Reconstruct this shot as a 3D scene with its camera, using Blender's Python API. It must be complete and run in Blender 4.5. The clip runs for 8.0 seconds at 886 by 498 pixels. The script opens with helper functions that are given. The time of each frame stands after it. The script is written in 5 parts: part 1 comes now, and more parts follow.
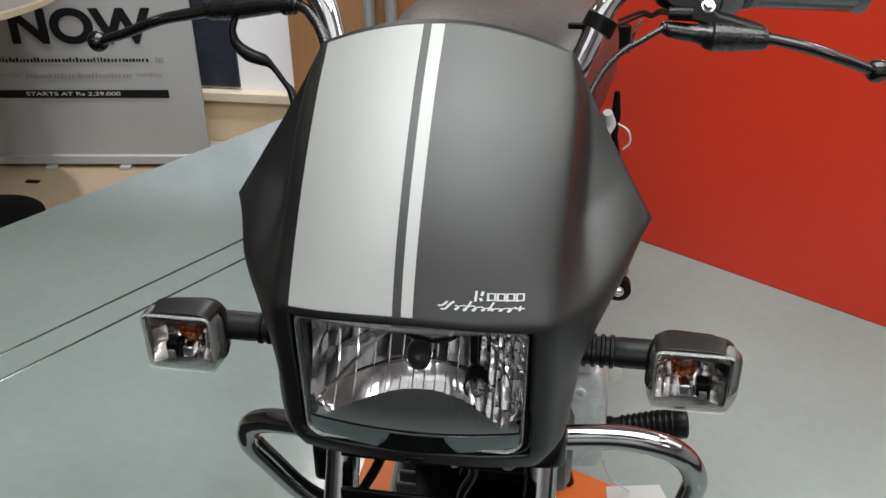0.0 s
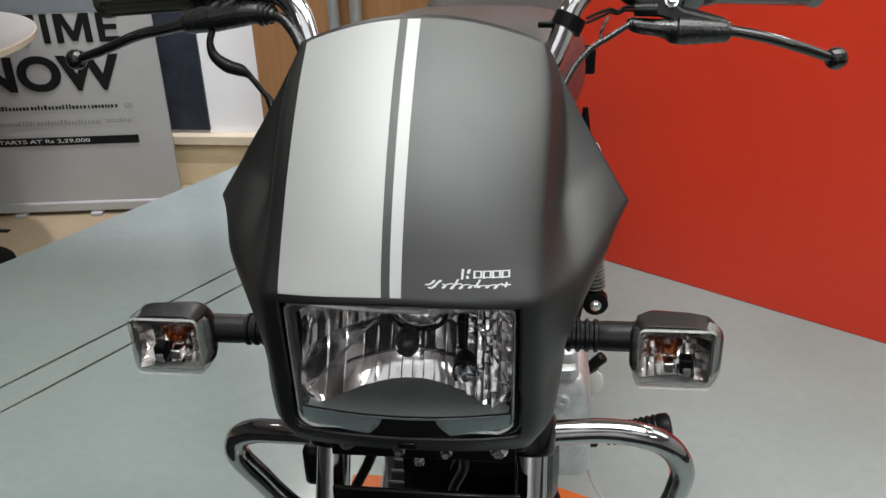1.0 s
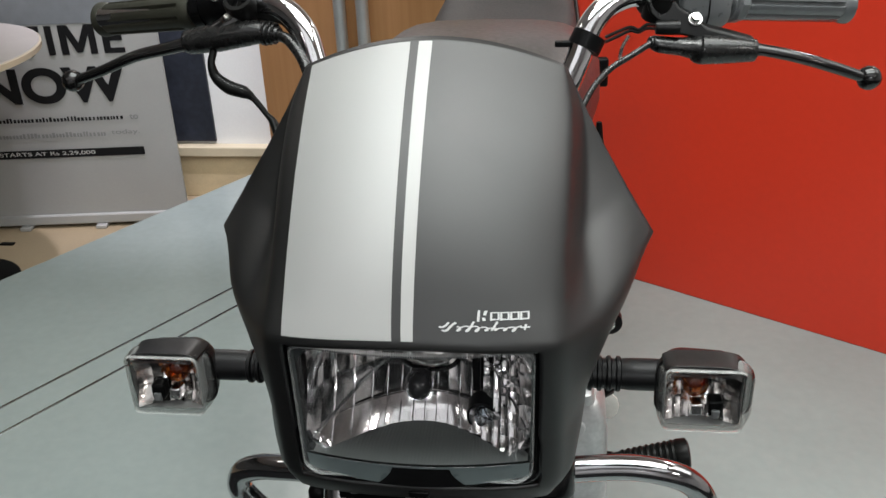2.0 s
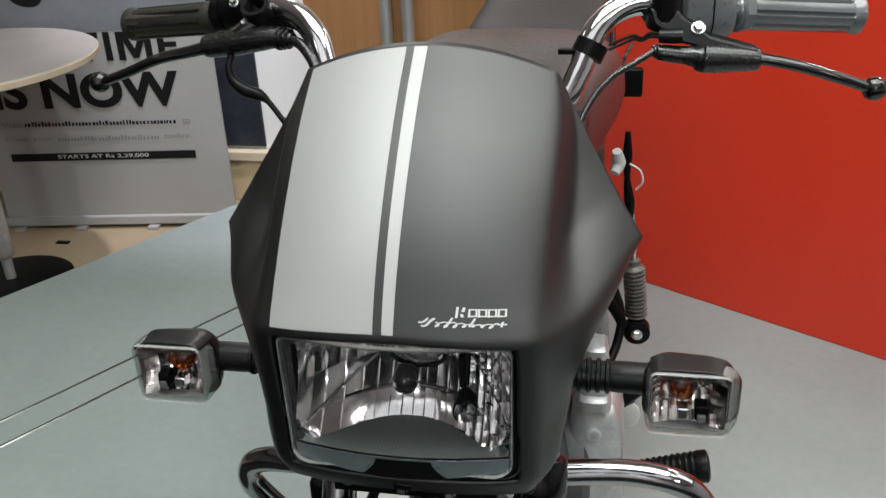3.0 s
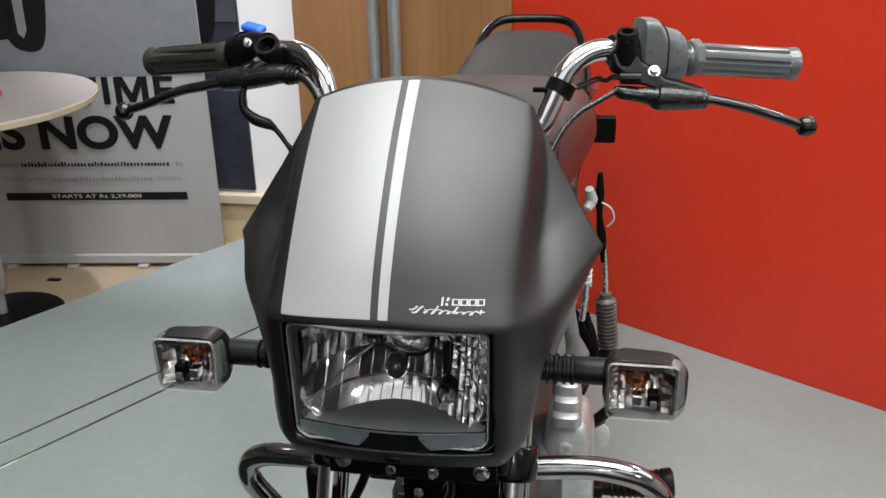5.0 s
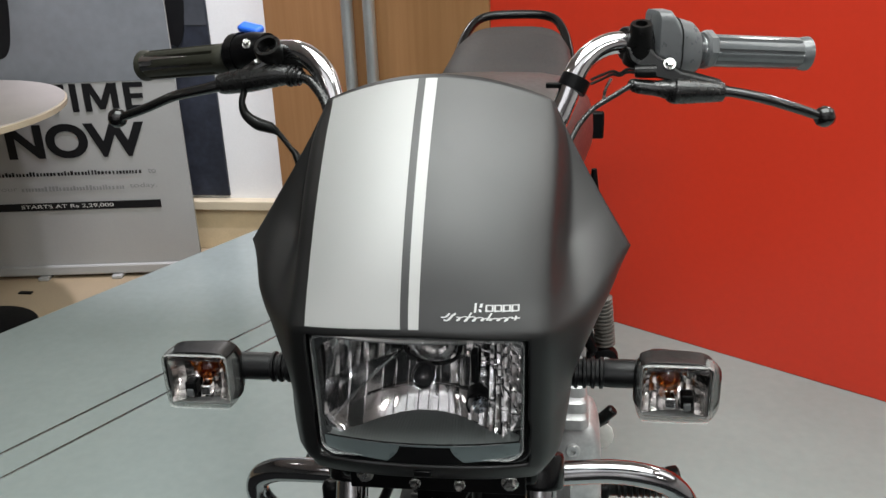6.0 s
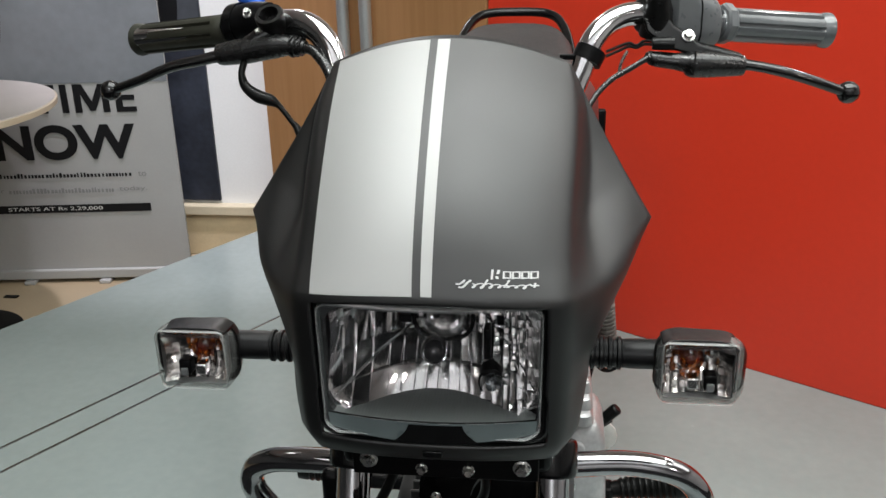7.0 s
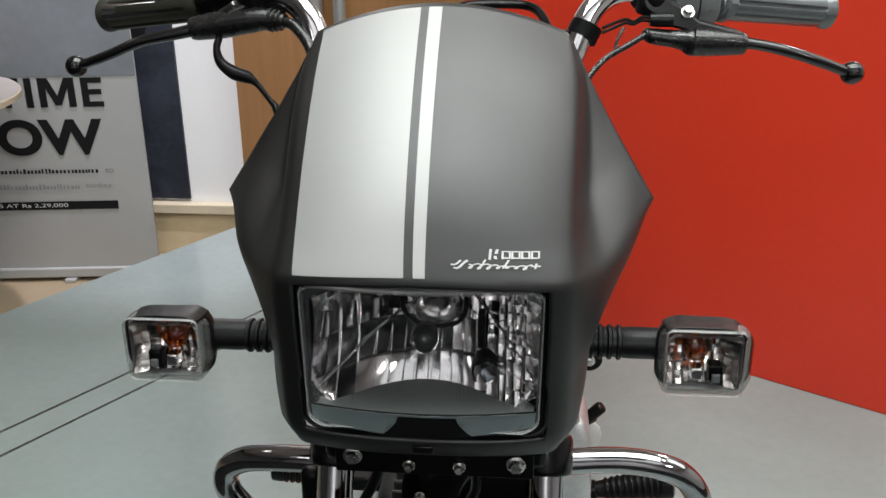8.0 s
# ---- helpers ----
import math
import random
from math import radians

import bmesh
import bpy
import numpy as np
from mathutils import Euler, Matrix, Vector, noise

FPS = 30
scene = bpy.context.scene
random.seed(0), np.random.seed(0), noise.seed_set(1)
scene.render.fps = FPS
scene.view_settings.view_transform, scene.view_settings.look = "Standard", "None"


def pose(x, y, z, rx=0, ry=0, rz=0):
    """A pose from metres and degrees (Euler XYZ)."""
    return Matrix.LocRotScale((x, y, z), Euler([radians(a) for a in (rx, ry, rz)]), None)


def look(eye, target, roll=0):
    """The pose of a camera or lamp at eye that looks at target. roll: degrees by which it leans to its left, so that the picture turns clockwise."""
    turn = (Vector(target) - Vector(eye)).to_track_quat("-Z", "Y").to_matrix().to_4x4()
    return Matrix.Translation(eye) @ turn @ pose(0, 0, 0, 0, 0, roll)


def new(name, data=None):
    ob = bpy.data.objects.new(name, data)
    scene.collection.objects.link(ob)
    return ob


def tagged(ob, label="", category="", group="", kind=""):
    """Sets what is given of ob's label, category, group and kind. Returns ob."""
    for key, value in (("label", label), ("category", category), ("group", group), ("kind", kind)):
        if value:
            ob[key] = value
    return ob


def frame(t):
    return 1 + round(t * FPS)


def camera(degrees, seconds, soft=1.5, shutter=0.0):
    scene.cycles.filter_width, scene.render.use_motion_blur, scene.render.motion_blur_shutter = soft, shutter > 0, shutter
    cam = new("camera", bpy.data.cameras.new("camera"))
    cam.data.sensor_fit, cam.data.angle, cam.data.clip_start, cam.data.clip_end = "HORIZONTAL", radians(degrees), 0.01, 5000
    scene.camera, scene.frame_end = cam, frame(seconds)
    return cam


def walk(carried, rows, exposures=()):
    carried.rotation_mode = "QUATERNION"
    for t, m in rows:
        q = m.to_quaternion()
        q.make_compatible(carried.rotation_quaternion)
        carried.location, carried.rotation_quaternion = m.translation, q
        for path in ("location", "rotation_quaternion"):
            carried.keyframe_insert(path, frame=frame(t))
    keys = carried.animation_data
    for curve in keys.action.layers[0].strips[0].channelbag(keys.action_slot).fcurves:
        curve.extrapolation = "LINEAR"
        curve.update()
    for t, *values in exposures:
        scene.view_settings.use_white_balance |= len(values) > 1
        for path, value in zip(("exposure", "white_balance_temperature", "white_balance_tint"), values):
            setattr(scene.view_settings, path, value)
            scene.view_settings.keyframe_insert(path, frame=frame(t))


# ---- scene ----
cam = camera(51.3, 8.0)
PATH = [
    (0, (0.114, -0.82, 1.268), (-0.171, 0.893, 0.274), -0.8),
    (0.5, (0.116, -0.849, 1.251), (-0.131, 0.901, 0.315), -1.8),
    (1, (0.109, -0.853, 1.237), (-0.121, 0.914, 0.327), -2.1),
    (1.5, (0.1, -0.834, 1.238), (-0.122, 0.939, 0.34), -2.4),
    (1.7, (0.098, -0.821, 1.239), (-0.13, 0.951, 0.341), -2.4),
    (2.8, (0.132, -0.801, 1.232), (-0.202, 0.963, 0.35), -2.8),
    (3, (0.149, -0.821, 1.237), (-0.216, 0.941, 0.364), -2.8),
    (3.5, (0.185, -0.882, 1.246), (-0.236, 0.884, 0.408), -2.7),
    (4, (0.203, -0.927, 1.253), (-0.217, 0.862, 0.462), -2.2),
    (4.5, (0.192, -0.937, 1.25), (-0.202, 0.865, 0.478), -1.6),
    (4.7, (0.182, -0.936, 1.248), (-0.186, 0.873, 0.478), -1.4),
    (5.8, (0.123, -0.915, 1.241), (-0.147, 0.911, 0.472), -2.1),
    (6, (0.115, -0.911, 1.239), (-0.147, 0.915, 0.468), -2.2),
    (6.5, (0.102, -0.901, 1.213), (-0.155, 0.93, 0.45), -1.9),
    (7, (0.093, -0.891, 1.19), (-0.146, 0.953, 0.452), -1.4),
    (7.5, (0.086, -0.873, 1.17), (-0.12, 0.979, 0.444), -0.8),
    (8, (0.073, -0.857, 1.158), (-0.102, 0.996, 0.428), -0.5),
]
walk(cam, [(t, look(eye, target, roll)) for t, eye, target, roll in PATH], [(0, -0.06), (1, -0.04), (3.5, -0.03), (4, -0.01), (4.5, 0.09), (6, 0.02), (6.5, 0.0), (8, -0.01)])

# ---- world and light ----
world = bpy.data.worlds.new("hall_world")
scene.world = world
world.use_nodes = True
world.node_tree.nodes["Background"].inputs[0].default_value = (0.75, 0.8, 0.85, 1)
world.node_tree.nodes["Background"].inputs[1].default_value = 0.025


def add_overhead_light(x, y, z, sx, sy, watts, colour=(1, 0.97, 0.93)):
    """An unseen rectangular area light just under the ceiling, shining down."""
    data = bpy.data.lights.new("unseen_overhead_light", "AREA")
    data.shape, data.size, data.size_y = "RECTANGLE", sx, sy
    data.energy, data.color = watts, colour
    ob = new("unseen_overhead_light", data)
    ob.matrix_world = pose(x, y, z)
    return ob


OVERHEAD_LIGHTS = [
    # long unseen panels over the stand, for the fairing's broad sheen
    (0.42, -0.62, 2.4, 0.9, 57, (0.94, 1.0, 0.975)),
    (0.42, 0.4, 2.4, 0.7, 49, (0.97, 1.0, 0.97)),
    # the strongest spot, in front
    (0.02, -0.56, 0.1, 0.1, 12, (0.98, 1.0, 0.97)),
    # added small light to brighten the red wall's right end
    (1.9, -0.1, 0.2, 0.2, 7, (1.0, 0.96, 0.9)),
    # added dim fill panels farther out, to brighten the headlamp's mirror cells
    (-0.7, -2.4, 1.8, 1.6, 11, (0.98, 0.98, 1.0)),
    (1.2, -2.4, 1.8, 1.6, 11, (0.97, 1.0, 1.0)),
    # added unseen fill in the hall in front, to the side and behind the walls
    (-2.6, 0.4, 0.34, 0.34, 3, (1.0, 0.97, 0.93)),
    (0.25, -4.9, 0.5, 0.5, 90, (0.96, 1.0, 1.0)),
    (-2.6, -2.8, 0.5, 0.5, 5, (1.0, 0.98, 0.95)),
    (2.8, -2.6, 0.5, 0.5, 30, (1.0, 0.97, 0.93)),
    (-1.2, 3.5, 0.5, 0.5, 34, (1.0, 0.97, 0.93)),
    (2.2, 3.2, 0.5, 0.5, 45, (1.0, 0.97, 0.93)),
    # added large panel that brightens the fairing's ear beside the red wall
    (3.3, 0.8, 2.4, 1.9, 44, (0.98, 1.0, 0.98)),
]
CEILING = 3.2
for lx, ly, sx, sy, watts, colour in OVERHEAD_LIGHTS:
    add_overhead_light(lx, ly, CEILING - 0.06, sx, sy, watts, colour)
# spot that washes the white partition beyond the platform
wash = bpy.data.lights.new("wall_wash_light", "SPOT")
wash.energy, wash.spot_size, wash.spot_blend, wash.shadow_soft_size, wash.color = 290, radians(50), 0.7, 0.05, (0.93, 0.89, 1.0)
new("wall_wash_light", wash).matrix_world = look((-1.05, 1.75, 2.9), (-1.05, 2.42, 0.7))


# ---- materials ----
def material(name, base, rough=0.5, metal=0.0, vary=0.12, scale=9.0, fine=140.0, bump=0.05, spec=0.5, rough_vary=0.12, smudge=0.0):
    """Paint, plastic or metal: base colour with blotches and grain, gloss that varies, and fine relief."""
    m = bpy.data.materials.new(name)
    m.use_nodes = True
    nt = m.node_tree
    b = nt.nodes["Principled BSDF"]
    geo = nt.nodes.new("ShaderNodeNewGeometry")

    def tex(s, detail):
        n = nt.nodes.new("ShaderNodeTexNoise")
        n.inputs["Scale"].default_value, n.inputs["Detail"].default_value = s, detail
        nt.links.new(geo.outputs["Position"], n.inputs["Vector"])
        return n.outputs["Fac"]

    def to_range(src, lo, hi):
        n = nt.nodes.new("ShaderNodeMapRange")
        n.inputs["From Min"].default_value, n.inputs["From Max"].default_value = 0.3, 0.7
        n.inputs["To Min"].default_value, n.inputs["To Max"].default_value = lo, hi
        nt.links.new(src, n.inputs["Value"])
        return n.outputs["Result"]

    coarse, grain = tex(scale, 3), tex(fine, 4)
    add = nt.nodes.new("ShaderNodeMath")
    add.operation = "MULTIPLY"
    nt.links.new(to_range(coarse, 1 - vary, 1 + vary), add.inputs[0])
    nt.links.new(to_range(grain, 1 - vary / 2, 1 + vary / 2), add.inputs[1])
    mul = nt.nodes.new("ShaderNodeVectorMath")
    mul.operation = "SCALE"
    mul.inputs[0].default_value = base
    nt.links.new(add.outputs[0], mul.inputs["Scale"])
    nt.links.new(mul.outputs[0], b.inputs["Base Color"])
    gloss = nt.nodes.new("ShaderNodeMath")
    gloss.operation = "MULTIPLY"
    nt.links.new(to_range(grain, max(rough - rough_vary * rough, 0.0), min(rough + rough_vary * rough, 1)), gloss.inputs[0])
    nt.links.new(to_range(coarse, 1 - smudge, 1 + smudge), gloss.inputs[1])
    nt.links.new(gloss.outputs[0], b.inputs["Roughness"])
    b.inputs["Metallic"].default_value = metal
    b.inputs["Specular IOR Level"].default_value = spec
    if bump:
        bp = nt.nodes.new("ShaderNodeBump")
        bp.inputs["Strength"].default_value, bp.inputs["Distance"].default_value = bump, 0.001
        nt.links.new(grain, bp.inputs["Height"])
        nt.links.new(bp.outputs[0], b.inputs["Normal"])
    return m


def clear(name, tint=(0.97, 0.98, 0.975), rough=0.02, most=0.5, least=0.04):
    """Thin clear moulded plastic: lets light through, and mirrors more at a grazing angle."""
    m = bpy.data.materials.new(name)
    m.use_nodes = True
    nt = m.node_tree
    nt.nodes.clear()
    out = nt.nodes.new("ShaderNodeOutputMaterial")
    mix = nt.nodes.new("ShaderNodeMixShader")
    tr = nt.nodes.new("ShaderNodeBsdfTransparent")
    gl = nt.nodes.new("ShaderNodeBsdfGlossy")
    fr = nt.nodes.new("ShaderNodeFresnel")
    rg = nt.nodes.new("ShaderNodeMapRange")
    fr.inputs[0].default_value = 1.5
    rg.inputs["From Min"].default_value, rg.inputs["From Max"].default_value = 0.04, 0.9
    rg.inputs["To Min"].default_value, rg.inputs["To Max"].default_value = least, most
    tr.inputs[0].default_value = (*tint, 1)
    gl.inputs["Roughness"].default_value = rough
    nt.links.new(fr.outputs[0], rg.inputs["Value"])
    nt.links.new(rg.outputs[0], mix.inputs[0])
    nt.links.new(tr.outputs[0], mix.inputs[1])
    nt.links.new(gl.outputs[0], mix.inputs[2])
    nt.links.new(mix.outputs[0], out.inputs[0])
    return m


def frosted(name, base, amount, rough=0.3):
    """Moulded clear plastic whose ribs scatter part of the light and let the rest through."""
    m = material(name, base, rough, vary=0.15, scale=60, fine=500, bump=0.2)
    nt = m.node_tree
    out, b = nt.nodes["Material Output"], nt.nodes["Principled BSDF"]
    tr, mix = nt.nodes.new("ShaderNodeBsdfTransparent"), nt.nodes.new("ShaderNodeMixShader")
    tr.inputs[0].default_value = (0.95, 0.96, 0.95, 1)
    mix.inputs[0].default_value = amount
    nt.links.new(tr.outputs[0], mix.inputs[1])
    nt.links.new(b.outputs[0], mix.inputs[2])
    nt.links.new(mix.outputs[0], out.inputs[0])
    return m


def wood(name, base, dark, scale=3.0):
    """Upright wood grain under a satin varnish."""
    m = material(name, base, 0.4, vary=0.1)
    nt = m.node_tree
    b = nt.nodes["Principled BSDF"]
    geo = nt.nodes.new("ShaderNodeNewGeometry")
    mp = nt.nodes.new("ShaderNodeMapping")
    mp.inputs["Scale"].default_value = (14, 14, 0.7)
    n = nt.nodes.new("ShaderNodeTexNoise")
    n.inputs["Scale"].default_value, n.inputs["Detail"].default_value = scale, 6
    ramp = nt.nodes.new("ShaderNodeValToRGB")
    ramp.color_ramp.elements[0].position, ramp.color_ramp.elements[0].color = 0.35, (*dark, 1)
    ramp.color_ramp.elements[1].position, ramp.color_ramp.elements[1].color = 0.65, (*base, 1)
    nt.links.new(geo.outputs["Position"], mp.inputs[0])
    nt.links.new(mp.outputs[0], n.inputs["Vector"])
    nt.links.new(n.outputs["Fac"], ramp.inputs[0])
    nt.links.new(ramp.outputs[0], b.inputs["Base Color"])
    return m


M_COWL = material("satin_black_paint", (0.0025, 0.0027, 0.0028), 0.45, spec=0.7, vary=0.05, scale=14, fine=700, bump=0.01, rough_vary=0.03, smudge=0.05)
M_SILVER = material("silver_decal", (0.317, 0.318, 0.312), 0.5, metal=0.3, vary=0.03, scale=6, fine=900, bump=0.03)
M_STRIPE = material("pale_silver_decal", (0.345, 0.345, 0.338), 0.5, metal=0.2, vary=0.03, bump=0.02)
M_MARK = material("white_decal", (0.48, 0.48, 0.48), 0.4, vary=0.03)
M_BLACK = material("black_plastic", (0.003, 0.003, 0.0033), 0.36, spec=0.1, bump=0.08)
M_BLACK_GLOSS = material("black_enamel", (0.003, 0.003, 0.0033), 0.2, spec=0.3, bump=0.01)
M_RUBBER = material("black_rubber", (0.004, 0.0042, 0.004), 0.36, spec=0.15, vary=0.25, bump=0.12)
M_GRIP = material("ribbed_grip_rubber", (0.022, 0.022, 0.016), 0.5, spec=0.25, vary=0.2, bump=0.1)
M_GRIP_SHEEN = material("painted_sheen_grip_rubber", (0.1, 0.107, 0.112), 0.2, spec=0.9, vary=0.1, bump=0.04)
M_LEVER = material("black_lever_enamel", (0.004, 0.004, 0.004), 0.14, spec=0.6, vary=0.1, bump=0.01)
M_PERCH = material("black_cast_enamel", (0.005, 0.005, 0.005), 0.3, spec=0.22, vary=0.1, bump=0.02)
M_BOOT = material("shiny_boot_rubber", (0.008, 0.008, 0.008), 0.27, spec=0.5, vary=0.2, bump=0.06)
M_GUARD = material("guard_chrome", (0.36, 0.36, 0.37), 0.1, metal=1.0, vary=0.08, bump=0.0, rough_vary=0.3)
M_GREY = material("grey_plastic", (0.12, 0.126, 0.13), 0.3, vary=0.1, bump=0.05)
M_CHROME = material("chrome", (0.6, 0.6, 0.61), 0.08, metal=1.0, vary=0.05, bump=0.0, rough_vary=0.3)
M_STEEL = material("zinc_steel", (0.62, 0.62, 0.6), 0.27, metal=1.0, vary=0.15, bump=0.05)
M_ALLOY = material("cast_alloy", (0.4, 0.405, 0.405), 0.34, metal=0.5, vary=0.18, scale=22, bump=0.15)
M_REFLECT = material("vacuum_chrome", (0.94, 0.925, 0.935), 0.11, metal=1.0, vary=0.03, bump=0.0)
M_DARKGLASS = material("dark_bulb_cap", (0.02, 0.02, 0.022), 0.2, bump=0.0)
M_AMBER = clear("amber_glass", (0.78, 0.38, 0.12), 0.08, 0.6, 0.08)
M_CUP = material("satin_mirror", (0.74, 0.71, 0.7), 0.16, metal=1.0, vary=0.12, scale=60)
M_HOUSING = material("satin_black_housing", (0.006, 0.0058, 0.0058), 0.34, spec=0.32, vary=0.15, bump=0.06)
M_RIM = frosted("lens_rim_plastic", (0.7, 0.72, 0.72), 0.25, 0.12)
M_FLANGE = material("dark_satin_flange", (0.07, 0.075, 0.077), 0.22, metal=0.5, vary=0.2, scale=40, bump=0.02)
M_LENS_EDGE = frosted("indicator_edge_plastic", (0.75, 0.76, 0.75), 0.17, 0.1)
M_LENS_WALL = frosted("indicator_wall_plastic", (0.6, 0.61, 0.6), 0.25, 0.2)
M_AMBER_CORE = material("amber_core", (0.16, 0.05, 0.018), 0.3, vary=0.15)
M_STALK = material("stalk_rubber", (0.005, 0.005, 0.0055), 0.4, spec=0.25, vary=0.2, bump=0.1)
M_LENS = clear("clear_lens", (0.97, 0.975, 0.975), 0.02, 0.5, 0.055)
M_LENS2 = clear("clear_indicator_lens", (0.95, 0.95, 0.94), 0.03, 0.45, 0.015)
M_TANK = material("dark_tank_paint", (0.03, 0.026, 0.026), 0.34, spec=0.5, vary=0.1, bump=0.02)
M_SEAT = material("seat_vinyl", (0.022, 0.0205, 0.021), 0.55, spec=0.3, vary=0.15, fine=320, bump=0.25)
M_BLUE = material("blue_switch", (0.02, 0.12, 0.62), 0.35, vary=0.08)
M_RED_WALL = material("red_wall_paint", (0.59, 0.034, 0.012), 0.42, vary=0.05, scale=1.6, fine=60, bump=0.04)
M_PLATFORM = material("platform_laminate", (0.262, 0.305, 0.298), 0.2, vary=0.06, scale=3.1, fine=40, bump=0.008, rough_vary=0.2, smudge=0.15)
M_FLOOR = material("tan_floor", (0.36, 0.28, 0.185), 0.35, vary=0.12, scale=2.5, bump=0.03)
M_DARK_SHEET = material("unseen_dark_sheet", (0.018, 0.018, 0.019), 0.9, spec=0.1, vary=0.2, scale=5, fine=300, bump=0.3)
M_INLAY = material("dark_inlay_metal", (0.22, 0.23, 0.23), 0.16, metal=0.9, vary=0.15)
M_WHITE = material("white_wall_paint", (0.78, 0.78, 0.78), 0.6, vary=0.04, scale=2, bump=0.04)
# unseen walls' colours: darkened or brightened for their reflections and bounce
M_UNSEEN_DARK = material("unseen_dark_wall", (0.1, 0.1, 0.099), 0.7, vary=0.06, scale=1.5, bump=0.04)
M_UNSEEN_BRIGHT = material("unseen_bright_wall", (0.62, 0.6, 0.6), 0.6, vary=0.05, scale=1.5, bump=0.04)
M_CEIL = material("ceiling_paint", (0.8, 0.765, 0.77), 0.8, vary=0.06, scale=2)
M_BEIGE = material("beige_skirting", (0.55, 0.44, 0.28), 0.45, vary=0.08)
M_CREAM = material("cream_ledge", (0.6, 0.52, 0.38), 0.45, vary=0.06)
M_WOOD = wood("orange_brown_veneer", (0.36, 0.185, 0.08), (0.315, 0.155, 0.062))
M_POLE = material("brushed_grey_tube", (0.5, 0.52, 0.52), 0.35, metal=0.75, vary=0.08)
M_BANNER = material("banner_vinyl", (0.335, 0.335, 0.328), 0.45, vary=0.04, scale=4, bump=0.03)
M_PHOTO = material("banner_photo_print", (0.175, 0.188, 0.205), 0.45, vary=0.12, scale=3, fine=30, bump=0.02)
M_PHOTO_DIM = material("poster_photo_print", (0.05, 0.055, 0.065), 0.45, vary=0.25, scale=6, fine=30, bump=0.02)
M_INK = material("black_print", (0.008, 0.008, 0.009), 0.5, spec=0.2, vary=0.1)
M_GREYINK = material("grey_print", (0.22, 0.22, 0.22), 0.45, vary=0.08)
M_PALEINK = material("pale_print", (0.5, 0.5, 0.48), 0.45, vary=0.05)
M_NAVY = material("navy_banner_vinyl", (0.024, 0.028, 0.04), 0.4, vary=0.4, scale=9, fine=50, bump=0.03)
M_TABLE = material("white_laminate", (0.38, 0.35, 0.33), 0.4, vary=0.05)
M_TABLE_EDGE = material("cream_edge_band", (0.44, 0.37, 0.27), 0.45, vary=0.06)
M_TABLE_RED = material("red_disc_print", (0.5, 0.03, 0.04), 0.4, vary=0.06)
M_ORANGE = material("orange_mat", (0.62, 0.14, 0.03), 0.5, vary=0.12)


# ---- mesh helpers ----
def part(name, bm, mat, parent=None, label="", smooth=True, bevel=0.0):
    """One mesh object; its vertices are in world places, under a thing (an empty or a mesh at the origin)."""
    me = bpy.data.meshes.new(name)
    bmesh.ops.recalc_face_normals(bm, faces=bm.faces[:])
    bm.to_mesh(me)
    bm.free()
    me.materials.append(mat)
    for p in me.polygons:
        p.use_smooth = smooth
    ob = new(name, me)
    if parent is not None:
        ob.parent = parent
        if parent.type == "EMPTY":
            ob.matrix_parent_inverse = parent.matrix_basis.inverted()
    if label:
        tagged(ob, label)
    if bevel:
        b = ob.modifiers.new("bevel", "BEVEL")
        b.width, b.segments, b.limit_method, b.angle_limit = bevel, 2, "ANGLE", radians(35)
        b.harden_normals = False
    if smooth:
        me.set_sharp_from_angle(angle=radians(38))
    return ob


def thing(name, place, label, category, group=""):
    ob = new(name)
    ob.empty_display_size = 0.05
    ob.matrix_basis = Matrix.Translation(place)
    return tagged(ob, label, category, group)


def box(x0, x1, y0, y1, z0, z1, m=None):
    bm = bmesh.new()
    bmesh.ops.create_cube(bm, size=1)
    for v in bm.verts:
        v.co = Vector((x0 + (v.co.x + 0.5) * (x1 - x0), y0 + (v.co.y + 0.5) * (y1 - y0), z0 + (v.co.z + 0.5) * (z1 - z0)))
    if m is not None:
        bm.transform(m)
    return bm


def join(*bms):
    """Adds the later bmeshes into the first one."""
    first = bms[0]
    for b in bms[1:]:
        me = bpy.data.meshes.new("joined")
        b.to_mesh(me)
        b.free()
        first.from_mesh(me)
        bpy.data.meshes.remove(me)
    return first


def rings(loops, closed=True, cap=True, bm=None):
    """Skins loops of equally many points."""
    bm = bm or bmesh.new()
    rows = [[bm.verts.new(p) for p in loop] for loop in loops]
    n = len(rows[0])
    for a, b in zip(rows, rows[1:]):
        for i in range(n if closed else n - 1):
            bm.faces.new((a[i], a[(i + 1) % n], b[(i + 1) % n], b[i]))
    if cap and closed:
        bm.faces.new(rows[0][::-1])
        bm.faces.new(rows[-1])
    return bm


def smooth_path(points, steps=8):
    """Catmull-Rom through points."""
    p = [Vector(q) for q in points]
    p = [2 * p[0] - p[1], *p, 2 * p[-1] - p[-2]]
    out = []
    for a, b, c, d in zip(p, p[1:], p[2:], p[3:]):
        for k in range(steps):
            t = k / steps
            out.append(0.5 * (2 * b + (c - a) * t + (2 * a - 5 * b + 4 * c - d) * t * t + (3 * b - a - 3 * c + d) * t ** 3))
    return out + [p[-2]]


